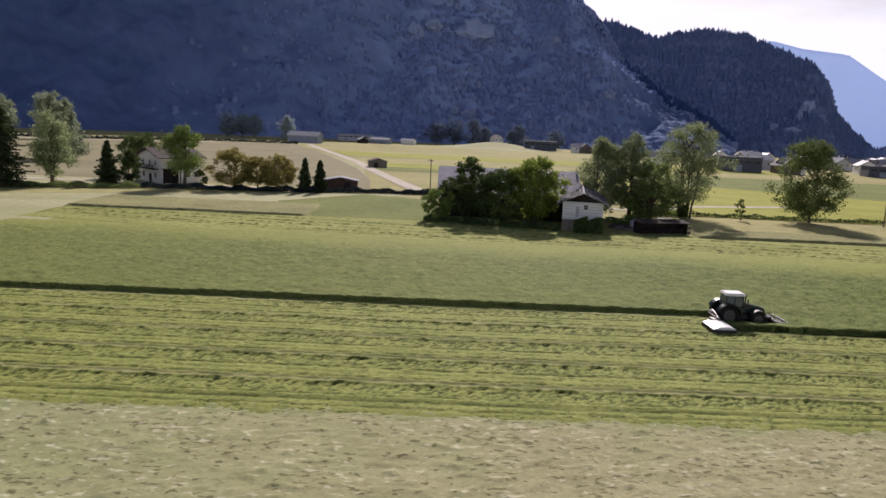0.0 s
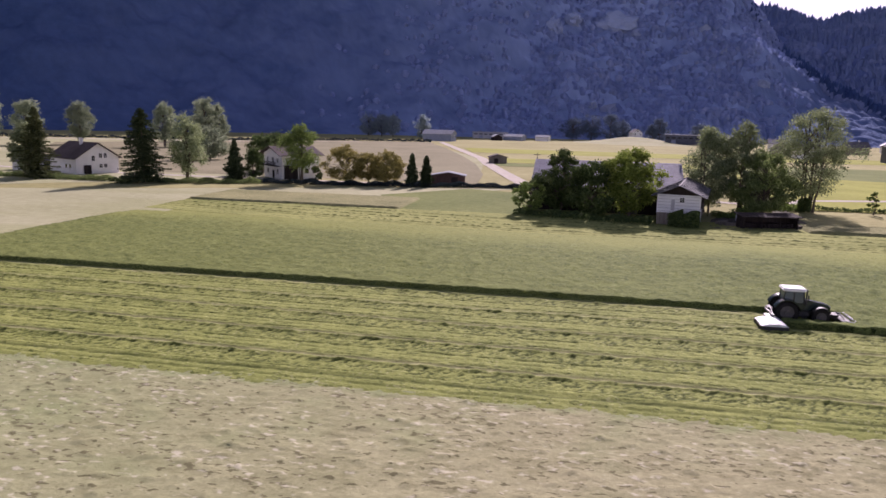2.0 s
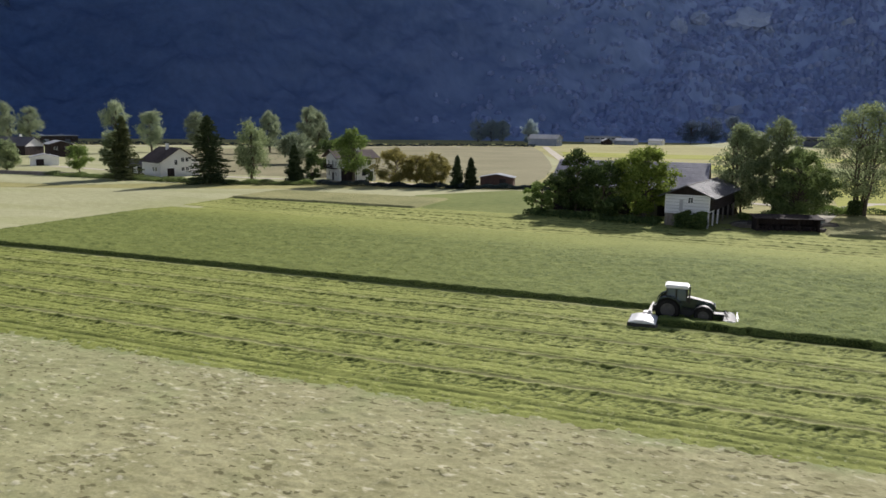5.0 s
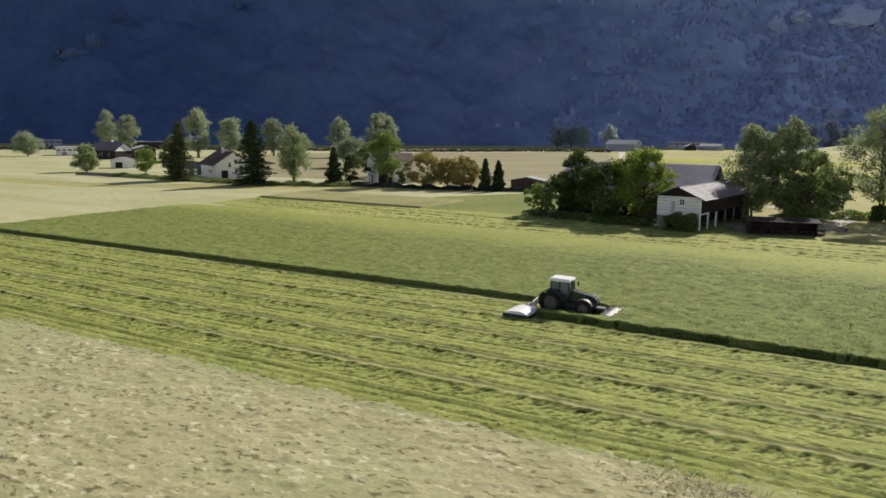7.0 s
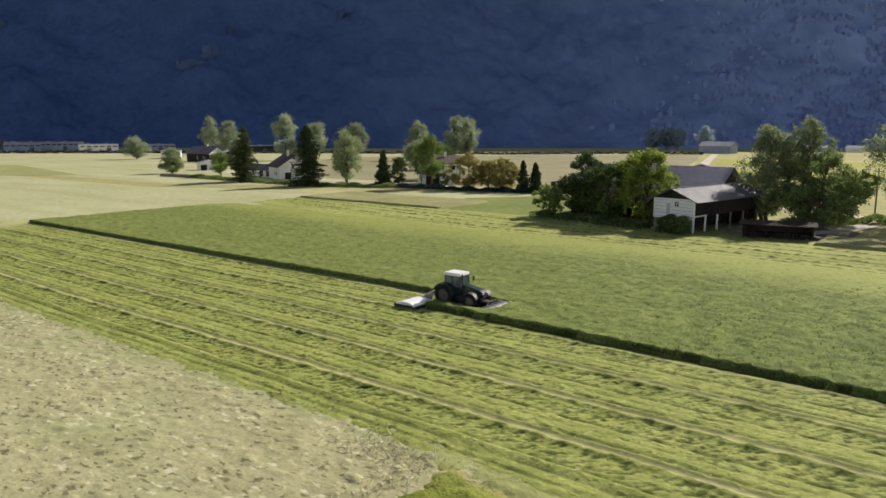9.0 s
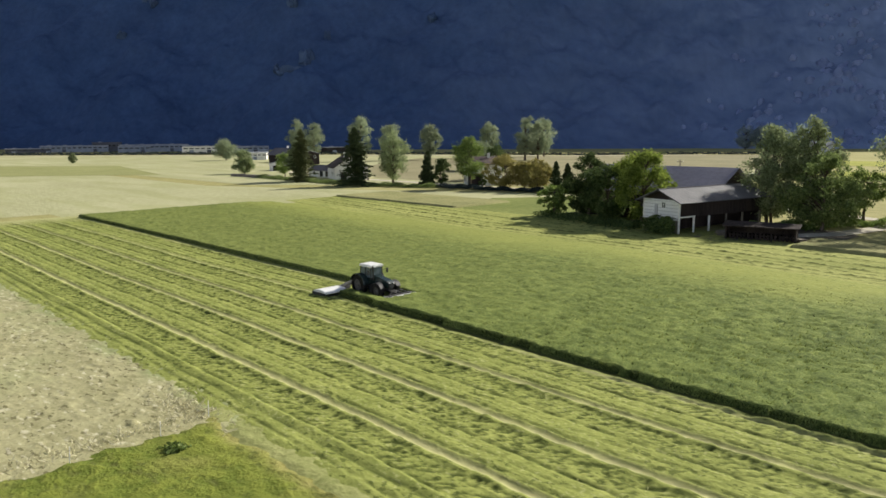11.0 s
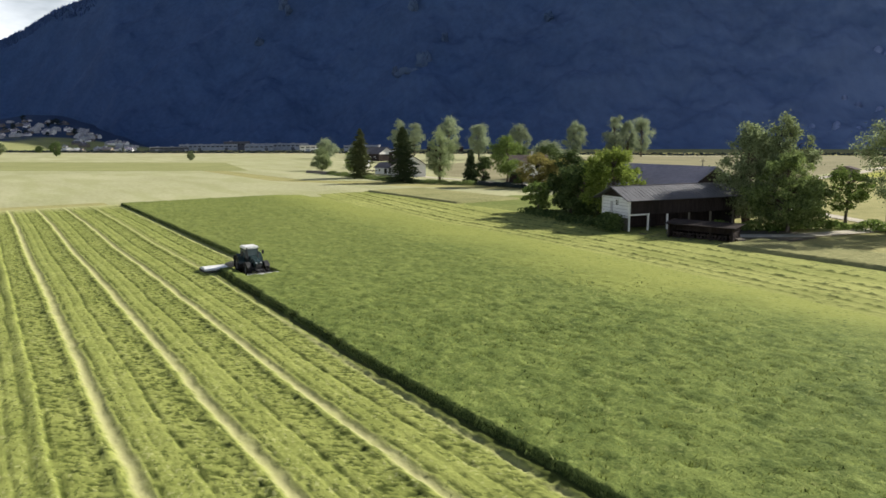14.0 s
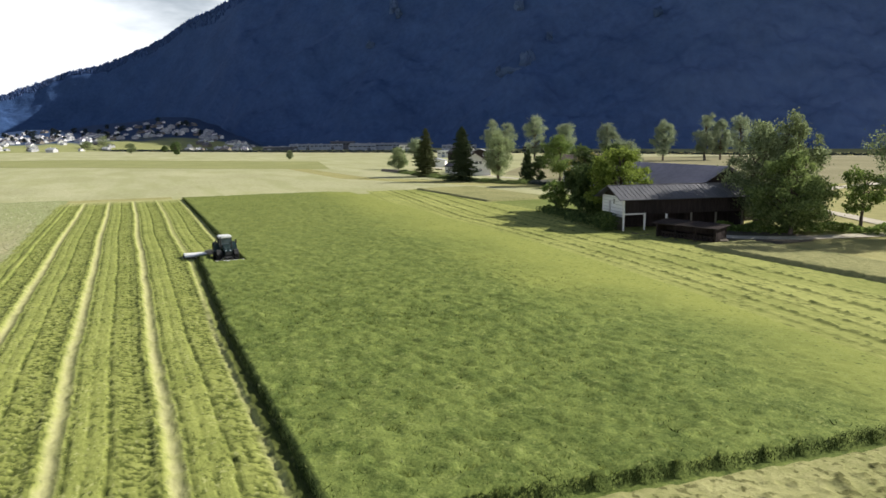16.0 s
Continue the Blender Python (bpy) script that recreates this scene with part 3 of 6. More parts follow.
# standing grass: a raised block with an uneven top
def standing(name, x0, x1, y0, y1, height, material, label, step=0.3, seed=3, taper_y=0.0, taper_from=0.0, dry=None, notch=None):
    gx, gy, gf = grid(x0, x1, y0, y1, step, step)
    z = height * (1 + 0.16 * lumps(gx, gy, seed, 2.2, 3) + (0.2 + 0.13 * np.clip((gx - 20) / 50, 0, 1)) * lumps(gx, gy, seed + 1, 0.75, 2) + 0.08 * lumps(gx, gy, seed + 2, 14, 2))
    if taper_y:
        z *= np.clip((taper_from - gy - bend(gx)) / taper_y, 0.0, 1)
        z = np.where(z < 0.02, -0.04, z)
    if notch is not None:
        gone = notch(gx, gy)
        z[gone] = -0.05
    inside = np.ones_like(gx, bool)
    inside[0, :] = inside[-1, :] = inside[:, 0] = inside[:, -1] = False
    z[~inside] = -0.04
    px = gx + np.where(inside, 0, 0.12 * lumps(gx, gy, seed + 5, 1.1, 2))
    py = gy + np.where(inside, 0, 0.12 * lumps(gx, gy, seed + 6, 1.1, 2))
    attributes = {"dry": dry(gx, gy), "far_pale": far_pale(gx, gy)} if dry is not None else None
    ob = sheet(name, np.stack([px, py, z], -1).reshape(-1, 3), gf, material, attributes=attributes)
    return tagged(ob, label, "field", kind="structure")


def uncut_notch(x, y):
    """Where the standing grass is gone: a full width behind the side mower, the front mower's width up to the front mower."""
    wob = 0.10 * lumps(x, y, 31, 1.6, 3)
    swath = np.where(y + wob < INNER_EDGE, TRACTOR_X - 1.9, TRACTOR_X + 3.9)
    return (y + wob < edge_line(x)) | ((x < swath) & (y + wob < EDGE_BEHIND)) | (x > 91.3 + 0.125 * (y - 67.5) + 0.12 * lumps(x, y, 33, 0.7, 3))


def far_pale(x, y):
    """Paler towards the far end of the standing grass: seed heads, and haze put into the colour."""
    return np.clip((66 - x) / 70 + 0.12 * lumps(x, y, 43, 16, 3), 0, 1)


def dryness(x, y):
    # The last term pales the far end for seed heads and haze.
    return np.clip((y + bend(x) - 87.0 + 7.0 * lumps(x, y, 41, 22, 4) - 0.22 * np.clip(x - 60, 0, 35)) / 12 + 0.45 * np.clip((30 - x) / 85, 0, 1), 0, 1)


standing("uncut_grass", X_LEFT, 98, 58.1, 104.5, 0.64, M_UNCUT, "tall dark green uncut meadow grass with a sheer cut edge", 0.26, 21, 17.0, 104.0, dryness, uncut_notch)
rng = np.random.default_rng(11)
k = 190000
bx, by = rng.uniform(X_LEFT, 94, k), rng.uniform(58.9, 101, k)
ok = ~uncut_notch(bx, by) & (rng.uniform(0, 1, k) < np.clip((90 - by - bend(bx)) / 16, 0.0, 0.7))
bp = np.stack([bx[ok], by[ok], 0.47 * np.clip((104 - by[ok] - bend(bx[ok])) / 17, 0.0, 1)], -1)
v, f = blades(rng, bp, 0.22, 0.032, 0.8)
tagged(sheet("grass_blades", v, f, M_BLADE), "seed heads and blades of the standing grass", "grass", kind="stuff")
k = 46000
bx, by = rng.uniform(36, 93, k), rng.uniform(58.6, 98, k)
ok = ~uncut_notch(bx, by) & (rng.uniform(0, 1, k) < np.clip((96 - by - bend(bx)) / 26, 0, 1) * np.clip((bx - 36) / 24, 0, 1))
lift = 0.5 * np.clip((104 - by[ok] - bend(bx[ok])) / 17, 0.0, 1)
v, f = blades(rng, np.stack([bx[ok], by[ok], lift], -1), 0.22, 0.045, 0.9)
cut = int(len(f) * 0.82)
tagged(sheet("pale_seed_heads", v[:3 * cut], f[:cut], M_BLADE), "pale seed heads over the standing grass", "grass", kind="stuff")
tagged(sheet("dark_grass_leaves", v[3 * cut:], f[cut:] - 3 * cut, M_SHADEBLADE), "dark leaves between the seed heads", "grass", kind="stuff")
# the ragged rim of the standing grass, the edge's shade put into its colour
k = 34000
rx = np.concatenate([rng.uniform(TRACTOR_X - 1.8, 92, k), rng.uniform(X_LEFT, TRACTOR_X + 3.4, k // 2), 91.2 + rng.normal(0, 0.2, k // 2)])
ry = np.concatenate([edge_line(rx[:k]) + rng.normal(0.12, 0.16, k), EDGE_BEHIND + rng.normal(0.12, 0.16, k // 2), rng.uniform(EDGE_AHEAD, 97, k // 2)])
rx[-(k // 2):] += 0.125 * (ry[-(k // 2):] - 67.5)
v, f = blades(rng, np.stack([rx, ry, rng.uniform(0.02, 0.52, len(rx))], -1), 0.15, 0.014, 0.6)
tagged(sheet("rim_grass", v, f, M_SHADEBLADE), "ragged upright grass along the cut edge, darkened for its shade", "grass", kind="stuff")
# cut grass lying in tufts on the mown strip
k = 9000
bx, by = rng.uniform(X_LEFT, 95, k), rng.uniform(39.6, 58.4, k)
q = (by - 43.5) / PITCH
q = q - np.floor(q)
ok = np.minimum(q, 1 - q) * PITCH > 0.38
bp = np.stack([bx[ok], by[ok], np.full(ok.sum(), 0.13)], -1)
v, f = blades(rng, bp, 0.06, 0.07, 2.6)
tagged(sheet("cut_grass_tufts", v, f, M_CUTBLADE), "loose tufts of freshly cut grass", "grass", kind="stuff")
# raked band beyond the standing grass
gx, gy, gf = grid(-64, 112, 88.0, 126.0, 0.34, 0.2)
rowmask = np.zeros_like(gx)
sz = 0.02 + 0.03 * lumps(gx, gy, 51, 1.5, 3)
for row, tall in ((104.6, 0.6), (106.5, 0.9), (108.6, 0.5), (110.4, 1.0), (113.5, 0.85), (117.0, 0.9)):
    one = np.exp(-((gy + bend(gx) - row - 0.3 * lumps(gx, gx * 0, 52, 40, 2)) / 0.17) ** 2) * np.clip(0.62 + 1.9 * lumps(gx, gy, int(row), 0.9, 3), 0.1, 1.2)
    sz += 0.2 * tall * one
    rowmask = np.maximum(rowmask, tall * one)
sz = np.where(gy + bend(gx) < 100.0, -0.05, sz)
band = sheet("raked_band", np.stack([gx, gy, sz], -1).reshape(-1, 3), gf, M_SWATHLAND, smooth=True, attributes={"row": rowmask})
tagged(band, "mown band of pale grass raked into thin dark rows", "field", kind="structure")
gx, gy, gf = grid(91.6, 118, 40, 104, 0.19, 0.22)
edge_off = gx - (91.9 + 0.125 * (gy - 67.5)) + 0.15 * lumps(gx, gy, 54, 2.0, 2)
clump = np.clip((lumps(gx, gy, 55, 0.6, 3) - 0.18) * 3.5, 0, 1) * np.clip((edge_off - 0.9) / 0.5, 0, 1)
hz = 0.03 + 0.04 * lumps(gx, gy, 56, 0.8, 2) + 0.2 * clump
hz = np.where((edge_off < 0) | (gy + bend(gx) > 104), -0.06, hz)
headland = sheet("headland", np.stack([gx, gy, hz], -1).reshape(-1, 3), gf, M_HEADLAND, smooth=True, attributes={"row": clump * 0.9})
tagged(headland, "mown pale headland with dark clumps of cut grass", "field", kind="structure")
standing("tall_hay_by_the_orchard", -64, -22, 123.4, 141, 0.40, M_TALLHAY, "pale standing grass with a dark cut edge", 0.5, 61)
field("green_wedge", [(-22.5, 124), (16, 124), (8, 158), (-16, 168), (-32, 146)], 0.03, M_GREENFIELD, "greenish mown meadow wedge")
standing("tall_grass_by_the_track", 45.5, 130, 117.5, 127, 0.45, M_TALLHAY, "pale standing grass beside the farm track", 0.5, 71)

# fields beyond the farms
field("pale_field_west", [(-325, 125), (-325, -160), (-1000, -160), (-930, -89), (-800, 36), (-585, 180), (-480, 268), (-325, 384), (-212, 434), (-150, 500), (-100, 500), (-30, 300), (-20, 215), (-120, 130)], -0.014, M_PALE, "wide pale mown meadow towards the village")
field("tan_field", [(-118, 179), (-16, 181), (-19, 215), (-29, 268), (-40, 312), (-68, 415), (-101, 520), (-150, 498), (-212, 432), (-262, 330), (-200, 240)], -0.004, M_TAN, "tan stubble field behind the houses")
field("dark_green_field", [(-304, 157), (-198, 136), (-240, 82), (-289, 30), (-330, -30), (-470, -40), (-444, 24)], 0.02, M_DARKFIELD, "long strip of darker green meadow")
field("bright_meadow_right", [(52, 152), (300, 150), (240, 180), (134, 226), (106, 247), (60, 262)], 0.03, M_YELLOW, "sunlit yellow-green meadow")
field("green_meadow_right", [(60, 262), (106, 247), (134, 226), (240, 180), (300, 150), (460, 150), (460, 330), (62, 322)], 0.025, M_GREENFIELD, "green meadow towards the village")
field("pale_strip_field", [(-22, 285), (58, 285), (58, 318), (-30, 318)], 0.03, M_YELLOW, "narrow yellow strip of meadow")
field("green_strip_field", [(-24, 262), (58, 262), (58, 281), (-22, 281)], 0.03, M_GREENFIELD, "narrow green strip of meadow")
field("pale_strip_field_far", [(-46, 372), (190, 372), (190, 430), (-60, 430)], 0.03, M_YELLOW, "narrow yellow strip of meadow far off")


def road(name, line, width, label, z=0.05):
    bm = bmesh.new()
    left, right = [], []
    for i, p in enumerate(line):
        a, b = Vector(line[max(i - 1, 0)]), Vector(line[min(i + 1, len(line) - 1)])
        side = (b - a).normalized().orthogonal() * width / 2
        left.append(bm.verts.new((p[0] + side.x, p[1] + side.y, z)))
        right.append(bm.verts.new((p[0] - side.x, p[1] - side.y, z)))
    for i in range(len(line) - 1):
        bm.faces.new((left[i], left[i + 1], right[i + 1], right[i]))
    bmesh.ops.recalc_face_normals(bm, faces=bm.faces)
    if bm.faces[:][0].normal.z < 0:
        bmesh.ops.reverse_faces(bm, faces=bm.faces)
    return tagged(part(name, bm, M_PATH), label, "road", kind="structure")


field("farmyard", [(30.5, 118.2), (36, 116.6), (44, 119.6), (48.5, 126), (49, 135), (45, 139), (37, 137), (33, 130)], 0.012, M_EARTH, "dark bare earth of the farmyard")
road("gravel_track", [(-95, 535), (-62, 415), (-33, 312), (-24, 268), (-12, 218), (-2, 178), (3, 168)], 4.5, "pale gravel field track")
road("valley_road", [(-925, -100), (-792, 26), (-578, 168), (-474, 256), (-322, 372), (-208, 424), (-146, 490)], 7.0, "pale valley road before the halls", 0.03)
road("farm_road", [(36, 124.5), (42, 129), (46, 135), (48.6, 146), (50.5, 156), (60, 172), (110, 190)], 3.2, "pale gravel farm road beside the barn")
road("house_road", [(-185, 182), (-150, 176), (-128, 171), (-86, 171), (-48, 172.5), (-12, 176), (4, 176), (30, 166), (50, 156)], 3.2, "gravel lane in front of the houses", 0.045)


# ---- mountains ----
def mountain(name, centre, angles, foot, crest, width, material, label, seed, steps=26, per=0.35, rough=14.0, trees=11.0, canopy=0.0, stands=None):
    """A mountain side as seen from the valley: foot radius, crest angle and depth by direction; canopy: height of the
    tree tops' relief; stands: share of painted haze.
    """
    az = np.arange(angles[0], angles[-1] + 1e-6, per)
    r0, el, wd = np.interp(az, angles, foot), np.interp(az, angles, crest), np.interp(az, angles, width)
    s = np.concatenate([np.linspace(0, 1, steps), [1.12, 1.3, 1.6]])
    A, S = np.meshgrid(np.radians(az), s)
    R0, EL, WD = [np.tile(q, (len(s), 1)) for q in (r0, el, wd)]
    R = R0 + WD * S
    top = (R0 + WD) * np.tan(np.radians(EL)) + 16.0 - trees
    shape = np.where(S <= 1, 0.16 * S + 0.84 * S ** 1.35, 1 - 0.75 * (S - 1))
    X, Y = centre[0] + R * np.sin(A), centre[1] + R * np.cos(A)
    n = waves(X, Y, seed, 260, 4) + 0.55 * lumps(X, Y, seed + 1, 130, 3)
    Z = top * shape + rough * n * np.clip(S * 6, 0, 1) * np.clip((1.02 - S) * 6, 0.12, 1) * np.clip(top / 120, 0.05, 1)
    if canopy:
        Z += canopy * (0.6 * lumps(X, Y, seed + 2, 26, 2) + lumps(X, Y, seed + 3, 11, 2)) * np.clip(S * 12, 0, 1)
    Z[0] = -3.0
    i = np.arange(A.size).reshape(A.shape)
    f = np.stack([i[:-1, :-1], i[1:, :-1], i[1:, 1:], i[:-1, 1:]], -1).reshape(-1, 4)
    ob = sheet(name, np.stack([X, Y, Z], -1).reshape(-1, 3), f[:, ::-1], material, smooth=True, attributes={"broad": stands(X, Y, Z)} if stands else None)
    tagged(ob, label, "mountain", kind="structure")
    return X, Y, Z


def haze_share(X, Y, Z):
    """How far the forest colour is paled by painted haze: little on the west slope, more and more towards the sunny
    east end.
    """
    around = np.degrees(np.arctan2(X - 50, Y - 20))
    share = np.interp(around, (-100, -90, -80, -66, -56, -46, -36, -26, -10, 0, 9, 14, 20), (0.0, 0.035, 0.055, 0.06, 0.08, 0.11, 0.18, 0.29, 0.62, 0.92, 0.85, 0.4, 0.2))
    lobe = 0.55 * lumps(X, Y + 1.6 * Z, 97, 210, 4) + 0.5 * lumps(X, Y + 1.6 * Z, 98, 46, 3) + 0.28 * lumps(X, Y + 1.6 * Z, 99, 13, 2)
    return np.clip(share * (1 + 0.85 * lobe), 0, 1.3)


MID = (50.0, 20.0)
NEAR_AZ = [-125, -110, -100, -96.5, -93, -90, -86.5, -84, -80, -70, -55, -40, -25, -10, 0, 6, 9, 10.5, 12, 15, 18.5, 20.5]
NEAR_FOOT = [1900, 1870, 1860, 1860, 1820, 1720, 1560, 1400, 1090, 930, 740, 700, 725, 735, 745, 748, 750, 745, 755, 770, 785, 800]
NEAR_CREST = [2.5, 2.6, 2.9, 3.4, 4.9, 5.7, 7.4, 9.0, 11.2, 16, 21, 23, 23, 20, 16, 12.5, 10.2, 8.6, 6.2, 4.0, 2.0, 0.4]
NEAR_WIDTH = [200, 130, 140, 150, 180, 240, 340, 430, 580, 530, 480, 470, 470, 470, 460, 420, 380, 350, 300, 220, 140, 60]
near_hill = mountain("mountain_near", MID, NEAR_AZ, NEAR_FOOT, NEAR_CREST, NEAR_WIDTH, M_FOREST, "steep dark forested mountainside in shade", 81, steps=104, per=0.23, rough=20.0, canopy=3.4, stands=haze_share)
SPUR_AZ = [2, 8, 11, 12.7, 14, 16.7, 18.1, 20.5, 23.2, 25.6, 27.4, 28.4, 29.0, 30.6, 31.7, 33]
SPUR_FOOT = [1000, 960, 940, 930, 930, 930, 930, 940, 950, 960, 970, 980, 990, 1000, 1010, 1020]
SPUR_CREST = [8.8, 8.8, 8.7, 8.8, 8.6, 7.6, 8.0, 8.2, 7.7, 6.6, 5.9, 4.7, 2.9, 1.1, 0.1, 0.0]
SPUR_WIDTH = [300, 300, 300, 300, 300, 280, 290, 290, 280, 230, 190, 150, 110, 70, 40, 30]
spur_hill = mountain("mountain_spur", (0.0, 0.0), SPUR_AZ, SPUR_FOOT, SPUR_CREST, SPUR_WIDTH, M_FORESTFAR, "forested rocky spur ending in a cliff", 82, steps=60, per=0.14, rough=11.0, canopy=3.0, stands=haze_share)
mountain("mountain_far", (0.0, 0.0), [16, 20, 24.5, 26.6, 29.5, 31.9, 34, 37, 42, 48, 60], [4150] * 11, [4, 6, 7.4, 6.8, 6.4, 4.7, 3.6, 2.8, 2.4, 2.0, 1.6], [560] * 11, M_FARMOUNT, "distant mountain ridge with a pale blue haze glow", 83, per=0.4, rough=7.0)


def outcrop(x, y, z, wide, tall, seed):
    """A bare rock face standing a little proud of the wooded slope; sunlit tone in the east, shaded tone in the west.
    """
    bm = bmesh.new()
    bmesh.ops.create_icosphere(bm, subdivisions=3, radius=1.0)
    for q in bm.verts:
        n = noise.fractal(q.co * 1.6 + Vector((seed, 0, 0)), 1.0, 2.0, 4)
        q.co *= 1 + 0.55 * n
    yaw = math.atan2(y - 20, x - 50)
    m = Matrix.Translation((x, y, z)) @ Matrix.Rotation(yaw, 4, "Z") @ Matrix.Rotation(radians(38), 4, "Y") @ Matrix.Diagonal((10.0, wide / 2, tall / 2, 1))
    bmesh.ops.transform(bm, matrix=m, verts=bm.verts)
    return tagged(part("rock_outcrop", bm, M_ROCKSUN if x > -100 else M_ROCKSHADE), "bare rock face in the sunlit hazy rock tone" if x > -100 else "bare rock face in the shaded rock tone", "rock", "rock faces on the slope")


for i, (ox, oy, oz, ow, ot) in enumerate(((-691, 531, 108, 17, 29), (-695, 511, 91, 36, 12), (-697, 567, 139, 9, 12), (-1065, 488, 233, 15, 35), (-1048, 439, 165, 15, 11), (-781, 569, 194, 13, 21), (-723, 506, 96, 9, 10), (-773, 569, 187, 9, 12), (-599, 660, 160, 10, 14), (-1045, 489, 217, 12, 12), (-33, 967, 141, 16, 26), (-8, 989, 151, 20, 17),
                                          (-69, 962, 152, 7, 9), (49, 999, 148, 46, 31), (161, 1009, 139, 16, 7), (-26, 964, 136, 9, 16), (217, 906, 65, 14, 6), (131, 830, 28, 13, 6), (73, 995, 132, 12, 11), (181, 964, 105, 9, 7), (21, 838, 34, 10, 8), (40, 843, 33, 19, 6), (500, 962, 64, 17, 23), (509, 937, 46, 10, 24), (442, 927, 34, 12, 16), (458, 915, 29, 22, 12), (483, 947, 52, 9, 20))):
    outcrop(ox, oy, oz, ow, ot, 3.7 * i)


def wood(hill, count, seed, size, kinds, mix, thin=0.6):
    """Pointed and round trees along a hill's crest and over its haze-paled slopes: one mesh a kind, the kinds in stands
    that mix() shares out.
    """
    X, Y, Z = hill
    rng = np.random.default_rng(seed)
    rows, cols = X.shape
    cell_u, cell_v = rng.uniform(0.02 * rows, rows - 3.75, count), rng.uniform(0, cols - 1.01, count)
    ridge = rng.uniform(0, 1, count) < 0.3
    cell_u[ridge] = rows - 3.75 - rng.uniform(0, 1, ridge.sum()) ** 1.5 * 0.08 * rows

    u, w = cell_u.astype(int), cell_v.astype(int)
    fu, fw = cell_u - u, cell_v - w

    def lerp(Q):
        return (Q[u, w] * (1 - fu) + Q[u + 1, w] * fu) * (1 - fw) + (Q[u, w + 1] * (1 - fu) + Q[u + 1, w + 1] * fu) * fw

    base = np.stack([lerp(X), lerp(Y), lerp(Z)], -1)
    around = np.degrees(np.arctan2(base[:, 0] - 50, base[:, 1] - 20))
    away = np.hypot(base[:, 0] - 50, base[:, 1] - 20)
    village = (around < -78) & (around > -103) & (away < np.interp(around, (-103, -101, -90, -86, -83, -78), (1400, 1440, 1370, 1300, 1240, 1120)))
    stand = mix(around, base, rng)
    open_slope = ~ridge & ((stand == 0) & (thin > 0) | (haze_share(*base.T) < thin * rng.uniform(0.6, 1.6, count)))
    h_all = size * rng.uniform(0.65, 1.3, count) * np.where(village | open_slope, 0.0, np.where(ridge, np.where(away > 1250, 0.65, 1.3), 1.0))
    for k, (name, label, material, rings) in enumerate(kinds):
        pick = (stand == k) & (h_all > 0)
        at, h = base[pick], h_all[pick]
        n, sides = len(at), 5
        if not n:
            continue
        turn = rng.uniform(0, 2 * np.pi, n)
        verts = []
        for zf, rf in rings:
            for q in range(sides):
                a = turn + 2 * np.pi * q / sides
                r = h * rf * rng.uniform(0.72, 1.28, n)
                verts.append(at + np.stack([np.cos(a) * r, np.sin(a) * r, h * zf * rng.uniform(0.92, 1.08, n)], -1))
        verts = np.stack(verts, 1)
        one = np.array([(a * sides + q, a * sides + (q + 1) % sides, (a + 1) * sides + (q + 1) % sides, (a + 1) * sides + q) for a in range(len(rings) - 1) for q in range(sides)])
        f = (one[None] + (np.arange(n) * sides * len(rings))[:, None, None]).reshape(-1, 4)
        tagged(sheet(name, verts.reshape(-1, 3), f, material, smooth=True), label, "forest", kind="stuff")


CONE = ((-0.4, 0.40), (0.30, 0.28), (1.0, 0.03))
DOME = ((-0.5, 0.56), (0.16, 0.56), (0.46, 0.20))


def slope_mix(around, base, rng):
    """Kinds of single trees by the share of painted haze."""
    share = haze_share(base[:, 0], base[:, 1], base[:, 2]) * 1.35
    return np.clip(np.floor(share + rng.uniform(0.0, 0.9, len(around))), 0, 2).astype(int)


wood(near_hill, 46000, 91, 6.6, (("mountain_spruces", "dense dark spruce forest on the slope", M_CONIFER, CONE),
                                  ("mountain_beeches", "slope forest with blue haze put into its colour", M_HAZEMID, DOME),
                                  ("mountain_birches", "slope trees paled by haze put into their colour", M_HAZEPALE, DOME)), slope_mix)
wood(spur_hill, 11000, 93, 8.0, (("spur_spruces", "spruce forest on the spur tinted with haze", M_CONIFERFAR, CONE), ("spur_beeches", "round trees on the spur tinted with haze", M_HAZESPUR, DOME)),
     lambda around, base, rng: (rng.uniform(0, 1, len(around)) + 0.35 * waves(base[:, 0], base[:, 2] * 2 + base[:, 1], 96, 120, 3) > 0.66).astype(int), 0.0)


# ---- trees ----
def quads_at(rng, centres, size, flat=0.0):
    """Leaf quads of random turn at given centres."""
    k = len(centres)
    n1 = rng.normal(size=(k, 3))
    n1[:, 2] *= 1 - flat
    n1 /= np.linalg.norm(n1, axis=1)[:, None]
    n2 = np.cross(n1, rng.normal(size=(k, 3)))
    n2 /= np.linalg.norm(n2, axis=1)[:, None] + 1e-9
    s = size * rng.uniform(0.55, 1.45, k)[:, None]
    a, b = n1 * s, n2 * s * 0.62
    v = np.stack([centres - a, centres - b * 0.9, centres + a, centres + b], 1).reshape(-1, 3)
    return v, np.arange(4 * k).reshape(-1, 4)


